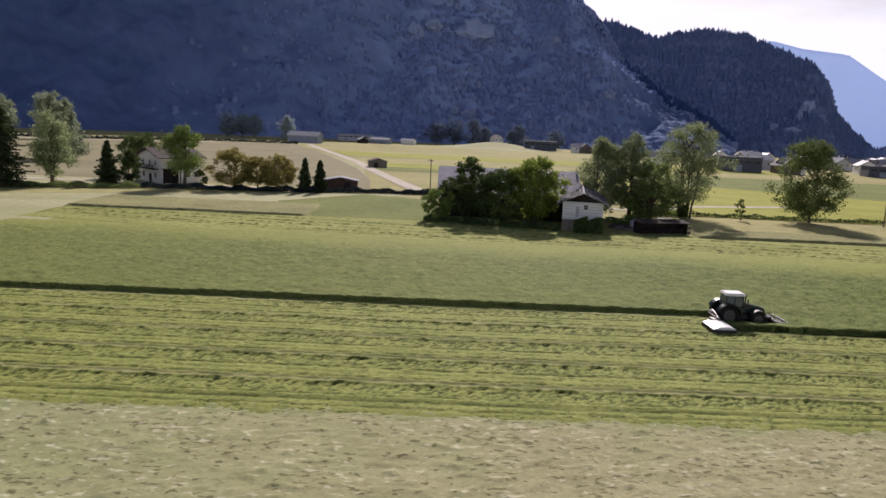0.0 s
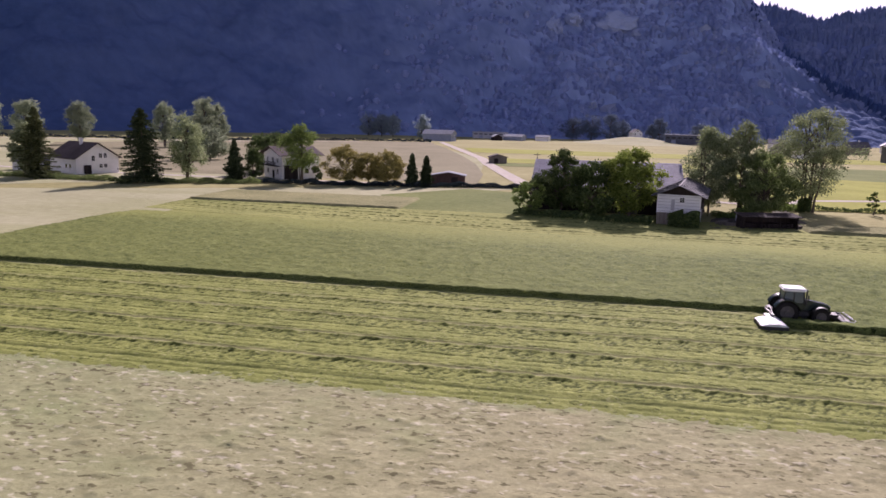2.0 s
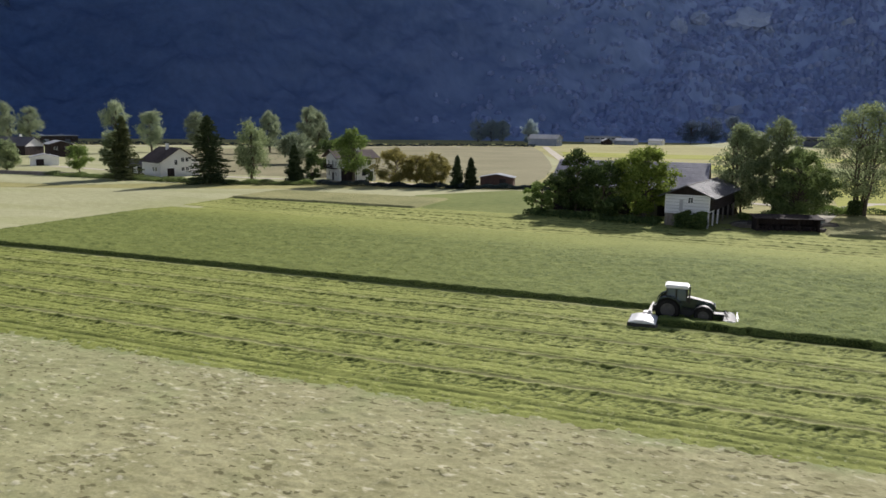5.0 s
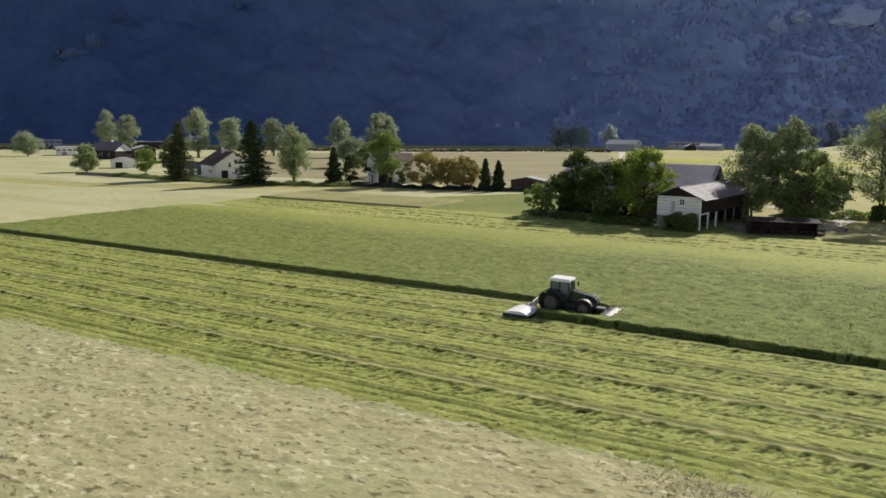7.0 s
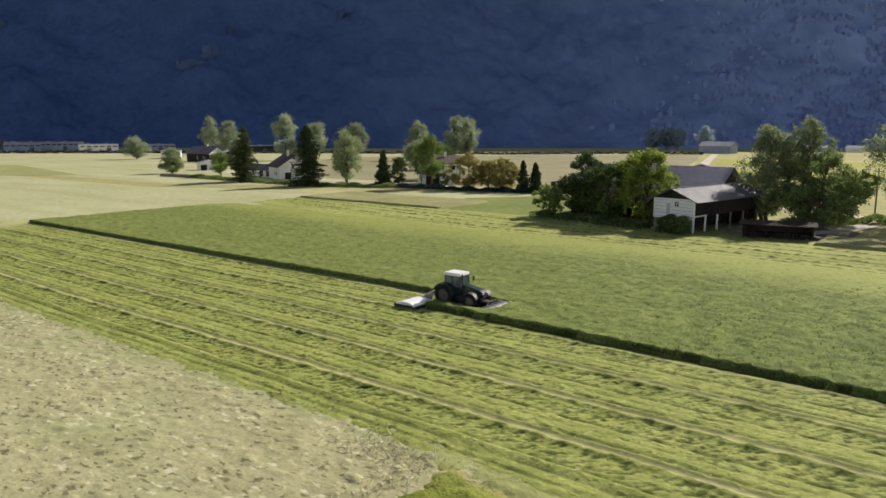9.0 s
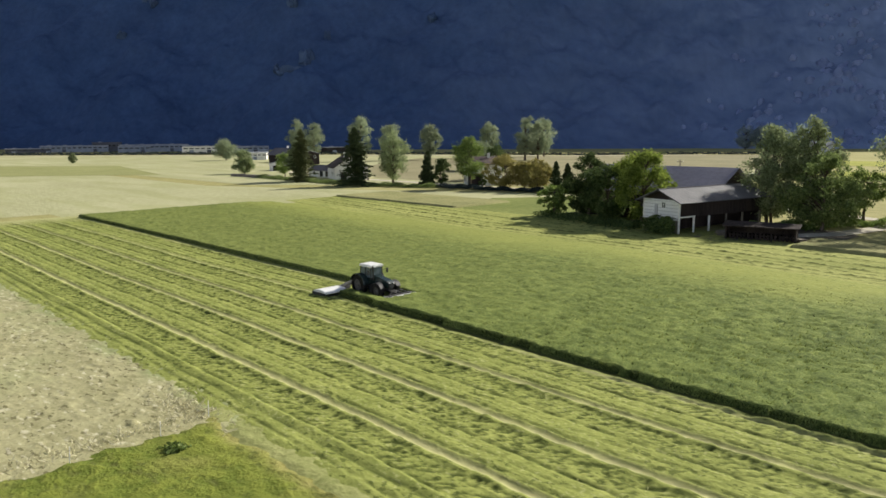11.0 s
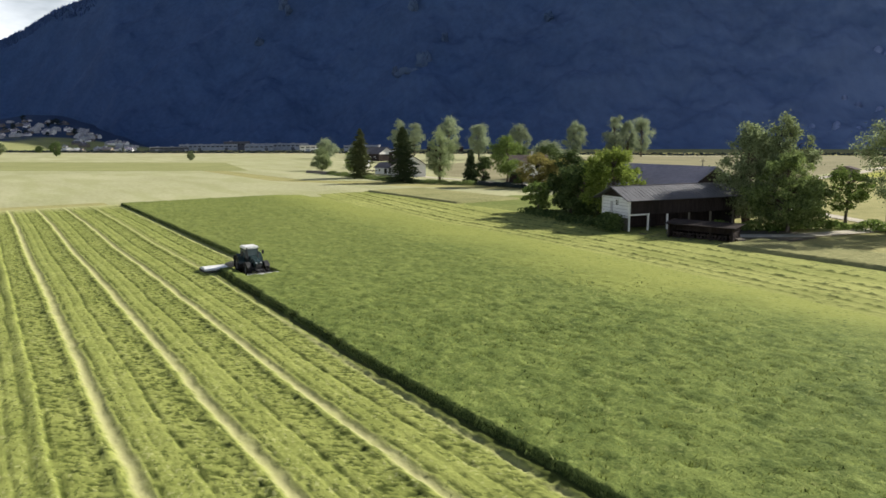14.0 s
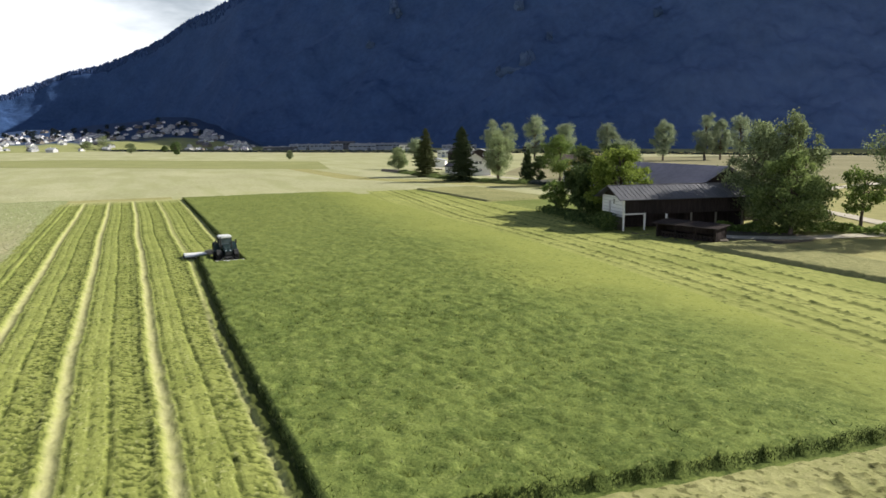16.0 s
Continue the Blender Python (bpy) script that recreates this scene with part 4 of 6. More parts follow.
def broad_tree(x, y, height, spread, seed, label, material=None, trunk_share=0.28, lobes=22, leaves=3600, leaf=0.30, slim=1.0, stems=1, category="tree", group="", name="tree", droop=0.0):
    """Tapered trunk with limbs and boughs, and a crown of many small leaves in tufts along the boughs, with an uneven outline."""
    rng = np.random.default_rng(seed)
    height *= 0.97
    root = empty(name, pose(x, y, 0))
    crown_h = height * (1 - trunk_share)
    mid = height * trunk_share + crown_h * 0.5
    phase = rng.uniform(0, 2 * math.pi, 4)
    loose = 1.0 if leaf < 0.27 else 1.1
    centres, radii = [], []
    for i in range(int(lobes * 2.3)):
        a, u = rng.uniform(0, 2 * math.pi), rng.uniform(-1, 1)
        reach = 1 + 0.17 * math.sin(2 * a + phase[0] + 2 * u) + 0.13 * math.sin(3 * a + phase[1] - 3 * u) + 0.10 * math.sin(5 * a + phase[2])
        rr = math.sqrt(max(0.0, 1 - abs(u) ** 2.3)) * rng.uniform(0.25, 1.0) ** 0.6 * reach
        r = spread / 2 * (rng.uniform(0.11, 0.25) if leaf < 0.27 else rng.uniform(0.16, 0.32))
        if rng.uniform() < 0.14:
            rr, r = rr * 1.14, r * 0.65
        top_taper = 1 - 0.22 * max(u, 0)
        tall = 1 + 0.10 * math.sin(2 * a + phase[3]) * max(u, 0)
        centres.append((math.cos(a) * rr * (spread / 2 - r * 0.6) * top_taper, math.sin(a) * rr * (spread / 2 - r * 0.6) * top_taper, mid + u * tall * (crown_h / 2 - r * 0.8) - droop * height * 0.2 * rr ** 2))
        radii.append(r)
    bm = bmesh.new()
    forks = []
    for sidx in range(stems):
        off = Vector((rng.uniform(-0.5, 0.5), rng.uniform(-0.5, 0.5), 0)) * (0 if stems == 1 else spread * 0.16)
        fork = Vector((off.x * 1.6 + rng.uniform(-0.3, 0.3), off.y * 1.6 + rng.uniform(-0.3, 0.3), height * (trunk_share + 0.12)))
        r_t = 0.023 * height / math.sqrt(stems)
        midp = (off + fork) / 2 + Vector((rng.uniform(-0.2, 0.2), rng.uniform(-0.2, 0.2), 0))
        add_tube(bm, off - Vector((0, 0, 0.2)), midp, r_t * 1.3, r_t, 8)
        add_tube(bm, midp, fork, r_t, r_t * 0.75, 8)
        add_tube(bm, fork, (fork.x * 1.3, fork.y * 1.3, height * 0.86), r_t * 0.75, r_t * 0.15, 7)
        forks.append((fork, r_t))
    for c in centres[:lobes + lobes // 2]:
        fork, r_t = forks[rng.integers(len(forks))]
        start = fork.lerp(Vector((fork.x * 1.3, fork.y * 1.3, height * 0.86)), max(0.0, min(0.8, (c[2] - fork.z) / (height * 0.86 - fork.z) - 0.25)))
        elbow = start.lerp(Vector(c), 0.5) + Vector((0, 0, 0.05 * height))
        add_tube(bm, start, elbow, r_t * 0.42, r_t * 0.24, 5)
        add_tube(bm, elbow, c, r_t * 0.24, r_t * 0.07, 4)
    part("trunk", bm, M_BARK, root)
    pts = []
    weights = np.array(radii) ** 2
    share = np.maximum(10, (leaves * 1.9 * weights / weights.sum()).astype(int))
    for c, r, m in zip(centres, radii, share):
        tufts = rng.normal(size=(7, 3))
        tufts /= np.linalg.norm(tufts, axis=1)[:, None]
        tufts = tufts * r * rng.uniform(0.35, 1.0, (7, 1)) * np.array([1, 1, 0.8 * slim])
        which = rng.integers(0, 7, m)
        p = np.array(c) + tufts[which] + rng.normal(size=(m, 3)) * r * loose * np.array([0.36, 0.36, 0.27 + 0.25 * droop])
        p[:, 2] -= droop * r * rng.uniform(0, 1.6, m) ** 2
        pts.append(p)
    pts = np.concatenate(pts)
    pts = pts[pts[:, 2] > height * 0.05]
    v, f = quads_at(rng, pts, leaf * 0.74)
    sheet("crown", v, f, material or M_LEAF, root)
    return tagged(root, label, category, group)


def spruce(x, y, height, spread, seed, label, group="", material=None):
    rng = np.random.default_rng(seed)
    root = empty("spruce", pose(x, y, 0))
    part("trunk", tube((0, 0, -0.2), (0, 0, height * 0.97), 0.018 * height, 0.02, 8), M_BARK, root)
    pts = []
    z = height * 0.05
    while z < height * 0.99:
        q = 1 - z / height
        reach = spread / 2 * (q ** 0.62) * rng.uniform(0.78, 1.1) + 0.10
        arms = int(10 + 9 * q)
        for i in range(arms):
            a = rng.uniform(0, 2 * math.pi)
            ln = reach * rng.uniform(0.5, 1.12) * (1 + 0.14 * math.sin(2 * a + seed) + 0.10 * math.sin(3 * a + z))
            m = int(5 + 13 * ln)
            t = rng.uniform(0.12, 1, m)
            side = rng.normal(0, 0.16, m) * ln * (1.15 - t)
            px = np.cos(a) * ln * t - np.sin(a) * side
            py = np.sin(a) * ln * t + np.cos(a) * side
            pz = z - 0.28 * ln * t + 0.14 * ln * t * t + rng.normal(0, 0.07, m)
            pts.append(np.stack([px, py, pz], -1))
        z += max(0.22, 0.035 * height * (0.5 + 0.6 * q))
    pts = np.concatenate(pts)
    v, f = quads_at(rng, pts, 0.24, 0.5)
    sheet("crown", v, f, material or M_NEEDLE, root)
    return tagged(root, label, "tree", group)


G_NEAR = "trees round the barn"
broad_tree(1.2, 126.0, 6.2, 6.4, 201, "small rounded apple tree at the orchard's end", M_LEAF, 0.08, 22, 3200, 0.22, group=G_NEAR)
broad_tree(6.6, 129.0, 11.6, 9.6, 202, "dense dark green broadleaved tree beside the barn", M_LEAF_DARK, 0.03, 36, 8000, 0.24, group=G_NEAR)
broad_tree(12.0, 127.0, 10.4, 10.4, 203, "dark bushy fruit tree in the orchard", M_LEAF_DARK, 0.03, 30, 8000, 0.24, group=G_NEAR)
broad_tree(18.7, 126.5, 12.6, 11.6, 204, "large bright green tree overhanging the barn", M_LEAF_BRIGHT, 0.05, 40, 10000, 0.25, group=G_NEAR)
broad_tree(34.1, 141.6, 16.4, 11.6, 205, "tall airy willow with pale leaves behind the barn", M_LEAF_LIGHT, 0.07, 56, 11500, 0.23, slim=1.3, stems=4, droop=0.2, group=G_NEAR)
broad_tree(39.6, 141.0, 17.0, 9.0, 206, "tall pale-leaved tree behind the barn", M_LEAF_LIGHT, 0.12, 40, 8000, 0.23, slim=1.4, stems=3, group=G_NEAR)
broad_tree(43.0, 137.6, 12.2, 11.4, 207, "leafy dark green tree beside the farm road", M_LEAF_MID, 0.03, 38, 9500, 0.25, group=G_NEAR)
broad_tree(45.7, 148.6, 10.0, 7.6, 208, "small tree with an open crown by the road", M_LEAF, 0.25, 18, 2600, 0.22, group=G_NEAR)
broad_tree(54.6, 150.0, 21.5, 14.4, 209, "tall ash tree with an open rounded crown", M_LEAF_LIGHT, 0.13, 56, 10500, 0.22, slim=0.9, stems=5, group=G_NEAR)
broad_tree(80.5, 150.0, 18.0, 16.0, 210, "broad dense tree in the meadow", M_LEAF_MID, 0.04, 52, 12000, 0.26, stems=2, group=G_NEAR)
broad_tree(66.0, 149.0, 4.4, 2.6, 211, "young slender tree in the meadow", M_LEAF, 0.3, 8, 500, 0.22, group=G_NEAR)
G_ROW = "trees along the lane"
spruce(-91.2, 150.4, 17.3, 13.0, 221, "broad dark spruce at the field's edge", G_ROW)
spruce(-75.5, 165.2, 10.0, 6.8, 223, "small dark spruce beside the house", G_ROW)
spruce(-30.4, 168.3, 8.0, 4.4, 224, "young dark spruce by the shed", G_ROW)
spruce(-26.8, 168.3, 7.6, 4.2, 225, "young dark spruce by the shed", G_ROW)
broad_tree(-85.9, 160.7, 16.6, 10.0, 231, "tall birch with a pale leaning crown", M_LEAF_LIGHT, 0.08, 34, 5500, 0.28, slim=1.4, group=G_ROW)
broad_tree(-57.7, 165.2, 14.7, 10.8, 232, "maple in front of the white house", M_LEAF, 0.22, 28, 4600, 0.28, group=G_ROW)
broad_tree(-47.0, 167.3, 9.8, 12.0, 233, "yellowing orchard tree beside the lane", M_LEAF_YELLOW, 0.05, 26, 5200, 0.25, group=G_ROW)
broad_tree(-42.0, 170.0, 8.2, 9.0, 240, "yellowing orchard tree beside the lane", M_LEAF_YELLOW, 0.05, 24, 3000, 0.26, group=G_ROW)
broad_tree(-37.0, 169.0, 9.0, 10.6, 234, "yellowing orchard tree beside the lane", M_LEAF_YELLOW, 0.05, 26, 5200, 0.25, group=G_ROW)
broad_tree(-71.0, 167.0, 8.6, 5.6, 235, "dark tree against the house wall", M_LEAF_DARK, 0.05, 16, 2400, 0.28, group=G_ROW)
broad_tree(-78.5, 187.0, 12.0, 8.5, 244, "dark round tree behind the white house", M_LEAF_DARK, 0.1, 22, 2600, 0.32, group=G_ROW)
broad_tree(-81.0, 202.0, 12.2, 10.0, 245, "dark round tree behind the white house", M_LEAF_DARK, 0.1, 22, 2600, 0.32, group=G_ROW)
broad_tree(-54.0, 166.0, 4.6, 3.6, 236, "round dark garden shrub", M_LEAF_DARK, 0.08, 10, 900, 0.24, category="shrub", group=G_ROW)
spruce(-118.7, 149.3, 17.0, 10.0, 238, "ragged larch beside a pale tree", G_ROW, M_LARCH)
broad_tree(-123.0, 150.5, 13.0, 7.0, 237, "pale ragged tree beside the spruce", M_LEAF_LIGHT, 0.08, 30, 4200, 0.30, slim=1.3, group=G_ROW)
broad_tree(-147.8, 160.8, 8.9, 8.6, 243, "small rounded garden tree", M_LEAF, 0.12, 18, 2200, 0.32, group=G_ROW)
broad_tree(-179.7, 161.7, 10.5, 8.0, 239, "small pale willow at the field's edge", M_LEAF_LIGHT, 0.02, 26, 5200, 0.30, slim=1.3, group=G_ROW, droop=0.3)
G_POP = "tall trees behind the houses"
for tx, ty, th, ts, sd in ((-382, 316, 26, 15, 251), (-367, 320, 24, 15, 252), (-250, 274, 25, 14, 253), (-245, 292, 21, 14, 254), (-235, 315, 21, 12, 255),
                           (-192, 320, 21.5, 11.5, 256), (-181, 339, 25, 13, 257), (-179, 348, 22, 10, 258), (-218, 404, 26, 15, 259), (-333.5, 232.6, 12.7, 13, 260), (-123, 239, 12, 14, 261)):
    broad_tree(tx, ty, th * 1.03, ts * 1.12, sd, "tall poplar standing in the meadow, paled for haze", M_POPLAR, 0.12 if th > 15 else 0.05, 28, 4600, 0.44, slim=1.4, group=G_POP)
for tx, ty, th, ts, sd in ((-188, 652, 23, 20, 271), (-176, 655, 22, 19, 272), (-164, 652, 21, 17, 273), (-125, 602, 21, 15, 274)):
    broad_tree(tx, ty, th, ts, sd, "round tree below the mountain, paled by painted haze", M_LEAF_HAZY, 0.02, 26, 2200, 0.7, group="trees below the mountain")
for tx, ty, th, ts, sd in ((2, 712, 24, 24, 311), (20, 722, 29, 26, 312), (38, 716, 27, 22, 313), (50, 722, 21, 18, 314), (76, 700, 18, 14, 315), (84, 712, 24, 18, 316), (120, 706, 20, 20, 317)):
    broad_tree(tx, ty, th, ts, sd, "grove tree below the slope, tinted with blue haze", M_GROVE, 0.04, 26, 1900, 0.75, group="grove below the mountain")
for tx, ty, th, ts, sd in ((-539, 92, 12.5, 9.5, 281), (-650, 57, 11, 10, 282), (-361, 152, 6, 4.6, 283), (-850, 28, 20, 20, 285), (-868, 8, 13, 15, 284), (-690, 90, 7, 8, 286)):
    broad_tree(tx, ty, th, ts, sd, "small round tree out in the fields" if th < 15 else "broad pale tree out in the fields", M_LEAF_DARK if sd in (281, 286) else M_LEAF_LIGHT, 0.06, 20, 1900, 0.5, group="trees out in the fields")


def hedge(name, line, width, height, seed, label, material, leaf=0.17, density=250):
    """A low hedge as one mass of leaves along a line."""
    rng = np.random.default_rng(seed)
    pts = []
    for a, b in zip(line, line[1:]):
        a, b = np.array(a, float), np.array(b, float)
        ln = np.linalg.norm(b - a)
        m = int(ln * density)
        t = rng.uniform(0, 1, m)
        way = (b - a) / ln
        side = np.array([-way[1], way[0]])
        s, z = rng.normal(0, width / 3.4, m), rng.uniform(0.02, 1, m) ** 0.8
        bump = 0.75 + 0.35 * np.sin(t * ln * 0.9 + seed) * np.sin(t * ln * 0.37)
        base = a + np.outer(t, b - a) + np.outer(s, side)
        pts.append(np.stack([base[:, 0], base[:, 1], z * height * bump * (1 - 0.35 * (s / width) ** 2)], -1))
    v, f = quads_at(rng, np.concatenate(pts), leaf)
    return tagged(sheet(name, v, f, material), label, "hedge", kind="stuff")


hedge("hedge", [(-150, 152), (-128, 151), (-104, 150), (-80, 154), (-66, 160)], 3.4, 1.3, 301, "low rough hedge at the field's edge", M_LEAF_MID, 0.13, 420)
# This hedge is kept dark to stand for the tree shade along the lane too.
hedge("hedge", [(-66, 161), (-46, 163.5), (-30, 167), (-13, 173), (4, 175)], 2.6, 1.35, 302, "low garden hedge along the lane, darkened for the shade band", M_FARHEDGE, 0.14, 420)
# Dark leaves added to deepen the shade at the foot of the orchard.
hedge("undergrowth", [(-1, 125.5), (10, 123.0), (22, 120.8)], 4.2, 1.2, 303, "undergrowth below the orchard trees, dark to deepen their shade", M_LEAF_DARK)
hedge("undergrowth", [(34, 133), (40, 136), (44, 147), (54, 151)], 3.0, 1.6, 304, "shrubs along the farm road", M_LEAF)
hedge("bush", [(52.4, 149.2), (54.6, 148.8)], 2.4, 3.2, 309, "dark low bush at the ash tree's foot", M_LEAF_DARK, 0.2, 500)
# Added dark growth stands in for the tree shadows before the meadow.
hedge("field_hedge", [(52, 153), (90, 153), (150, 160)], 2.0, 1.0, 305, "low dark growth standing in for the tree shadow band", M_LEAF_DARK, 0.22, 45)
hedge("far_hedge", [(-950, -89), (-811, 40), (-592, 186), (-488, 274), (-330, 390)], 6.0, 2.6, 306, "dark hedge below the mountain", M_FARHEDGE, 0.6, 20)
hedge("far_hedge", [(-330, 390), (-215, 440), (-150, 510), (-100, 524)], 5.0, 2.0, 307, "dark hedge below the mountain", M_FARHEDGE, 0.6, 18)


# ---- buildings ----
def window(parent, x, z, w, h, y, frame_mat=M_WHITEPAINT, face=-1):
    """A window in the wall at y: proud frame, dark pane."""
    bm = bmesh.new()
    t = 0.09
    for cx, cz, sx, sz in ((x - w / 2, z, t, h + t), (x + w / 2, z, t, h + t), (x, z - h / 2, w, t), (x, z + h / 2, w, t), (x, z, 0.05, h)):
        add_box(bm, (cx, y + face * 0.03, cz), (sx, 0.10, sz))
    fr = part("window", bm, frame_mat, parent)
    part("pane", box((x, y + face * 0.005, z), (w - t, 0.02, h - t)), M_GLASS, fr)
    return fr


def gable_house(name, m, width, depth, eave, ridge, wall, roof, label, over=0.7, windows=(), side_windows=(), chimney=None, category="house", group="", roof_thick=0.18, door=None):
    """A house whose gable faces -y; the ridge runs along y. Origin at the gable's foot, in the middle."""
    root = empty(name, m)
    w2 = width / 2
    part("wall", prism([(-w2, -0.1), (w2, -0.1), (w2, eave), (0, ridge - 0.02), (-w2, eave)], 0, depth), wall, root)
    slope = math.atan2(ridge - eave, w2)
    run = w2 / math.cos(slope) + over
    for s in (-1, 1):
        bm = bmesh.new()
        add_box(bm, (0, 0, 0), (run, depth + 2 * over, roof_thick), 0.02)
        c = Vector((s * (run / 2) * math.cos(slope), depth / 2, ridge + roof_thick / 2 - (run / 2) * math.sin(slope)))
        bmesh.ops.transform(bm, matrix=Matrix.Translation(c) @ Matrix.Rotation(s * slope, 4, "Y"), verts=bm.verts)
        part("roof", bm, roof, root)
    for x, z, w, h in windows:
        window(root, x, z, w, h, 0)
    for side, y, z, w, h in side_windows:
        bm = box((side * (w2 + 0.03), y, z), (0.1, w + 0.12, h + 0.12))
        fr = part("window", bm, M_WHITEPAINT, root)
        part("pane", box((side * (w2 + 0.075), y, z), (0.03, w - 0.06, h - 0.06)), M_GLASS, fr)
    if door:
        x, w, h = door
        part("door", box((x, -0.04, h / 2), (w, 0.12, h), 0.02), M_WOODDARK, root)
    if chimney:
        bm = box((chimney[0], chimney[1], ridge + 0.2), (0.7, 0.7, 1.8))
        add_box(bm, (chimney[0], chimney[1], ridge + 1.15), (0.9, 0.9, 0.12))
        part("chimney", bm, M_PLASTER, root)
    return tagged(root, label, category, group)


# white-fronted farm shed
farm_m = pose(25.9, 119.9, 0, 0, 0, -11.0)
shed = empty("farm_shed", farm_m)
W2, DEEP, EAVE, RIDGE = 3.38, 20.5, 5.0, 6.45
front = part("front_wall", box((0, 0.15, 3.5), (2 * W2, 0.3, 3.0)), M_BOARDWHITE, shed, "white boarded upper front")
part("front_base", box((0, 0.2, 0.98), (2 * W2 - 0.06, 0.3, 2.1)), M_WOODGREY, shed, "dull grey lower front wall")
part("gable", prism([(-W2, EAVE), (W2, EAVE), (0, RIDGE - 0.05)], 0.05, 0.3), M_WOODDARK, shed, "dark timber gable triangle")
part("side_wall", box((-W2 + 0.15, DEEP / 2, EAVE / 2), (0.3, DEEP - 0.6, EAVE)), M_WOODDARK, shed)
part("back_wall", prism([(-W2, -0.1), (W2, -0.1), (W2, EAVE), (0, RIDGE - 0.05), (-W2, EAVE)], DEEP - 0.3, DEEP), M_WOODDARK, shed)
part("inner_wall", box((-0.6, DEEP / 2, 1.2), (0.25, DEEP - 0.8, 2.4)), M_WOODDARK, shed)
upper = part("upper_wall", box((W2 - 0.12, DEEP / 2 + 0.1, 3.72), (0.22, DEEP - 0.5, 2.6)), M_WOODDARK, shed, "dark boarded upper wall")
part("floor_slab", box((0, DEEP / 2, 2.5), (2 * W2 - 0.6, DEEP - 0.6, 0.25)), M_WOODDARK, shed)
for i in range(50):
    part("board", box((W2 + 0.015, 0.55 + i * 0.395, 3.72), (0.04, 0.345, 2.6 + 0.05 * (i % 3))), M_WOODDARK, upper)
for y in (0.15, 3.6, 7.2, 11.4, 15.6, 20.2):
    part("post", box((W2 - 0.12, y, 1.2), (0.26, 0.26, 2.5), 0.03), M_PLASTER if y < 8 else M_WOODGREY, shed)
part("beam", box((W2 - 0.1, 1.9, 2.48), (0.3, 3.7, 0.24), 0.02), M_PLASTER, shed, "white lintel beam")
slope = math.atan2(RIDGE - EAVE, W2)
run = W2 / math.cos(slope) + 1.1
for s in (-1, 1):
    bm = box((0, 0, 0), (run, DEEP + 1.9, 0.10), 0.02)
    bmesh.ops.transform(bm, matrix=Matrix.Translation((s * run / 2 * math.cos(slope), DEEP / 2 - 0.1, RIDGE + 0.06 - run / 2 * math.sin(slope))) @ Matrix.Rotation(s * slope, 4, "Y"), verts=bm.verts)
    roof = part("roof", bm, M_ROOFSHED, shed, "dark grey sheet roof with standing seams")
    for i in range(31):
        bm = box((0, -DEEP / 2 - 0.85 + i * 0.74, 0.065), (run, 0.06, 0.045))
        bmesh.ops.transform(bm, matrix=Matrix.Translation((s * run / 2 * math.cos(slope), DEEP / 2 - 0.1, RIDGE + 0.06 - run / 2 * math.sin(slope))) @ Matrix.Rotation(s * slope, 4, "Y"), verts=bm.verts)
        part("seam", bm, M_ROOFSHED, roof)
part("ridge_cap", box((0, DEEP / 2 - 0.1, RIDGE + 0.13), (0.36, DEEP + 1.9, 0.05), 0.01), M_ROOFGREY, shed)
window(shed, 0.5, 4.15, 0.75, 0.9, 0)
part("shutter", box((-0.9, -0.04, 3.3), (0.55, 0.07, 1.8), 0.01), M_WALLGREY, shed, "pale blue-grey door leaf")
for z in (2.25, 2.75, 3.25, 3.75, 4.25, 4.75):
    part("batten", box((0, -0.02, z), (2 * W2 - 0.1, 0.05, 0.07)), M_WALLGREY, front)
for sx in (-1, 1):
    part("corner_board", box((sx * (W2 - 0.05), -0.02, 3.5), (0.16, 0.08, 3.0), 0.01), M_PLASTER, front)
tagged(shed, "farm shed with white boarded gable and dark timber side", "barn")

# the large barn behind, ridge along x
barn = empty("barn", pose(14.9, 140.8, 0, 0, 0, 90 - 1.5))
BW, BL, BE, BR = 8.2, 27.6, 4.9, 9.0
part("wall", prism([(-BW + 0.3, -0.1), (BW - 0.3, -0.1), (BW - 0.3, BE), (0, BR - 0.2), (-BW + 0.3, BE)], -BL / 2 + 0.8, BL / 2 - 0.8), M_WOODDARK, barn, "dark timber barn wall")
slope = math.atan2(BR - BE, BW)
run = BW / math.cos(slope) + 0.5
for s in (-1, 1):
    bm = box((0, 0, 0), (run, BL, 0.14), 0.02)
    bmesh.ops.transform(bm, matrix=Matrix.Translation((s * run / 2 * math.cos(slope), 0, BR - run / 2 * math.sin(slope))) @ Matrix.Rotation(s * slope, 4, "Y"), verts=bm.verts)
    roof = part("roof", bm, M_ROOFBARN, barn, "violet-grey roof with horizontal tile rows")
    for i in range(14):
        bm = box((-run / 2 + 0.3 + i * run / 14, 0, 0.072), (0.10, BL, 0.03))
        bmesh.ops.transform(bm, matrix=Matrix.Translation((s * run / 2 * math.cos(slope), 0, BR - run / 2 * math.sin(slope))) @ Matrix.Rotation(s * slope, 4, "Y"), verts=bm.verts)
        part("batten", bm, M_ROOFBARN, roof)
part("barn_door", box((-BW + 0.22, -4, 1.9), (0.12, 3.6, 3.8), 0.02), M_WOODGREY, barn)
tagged(barn, "large dark timber barn with a long grey roof", "barn")

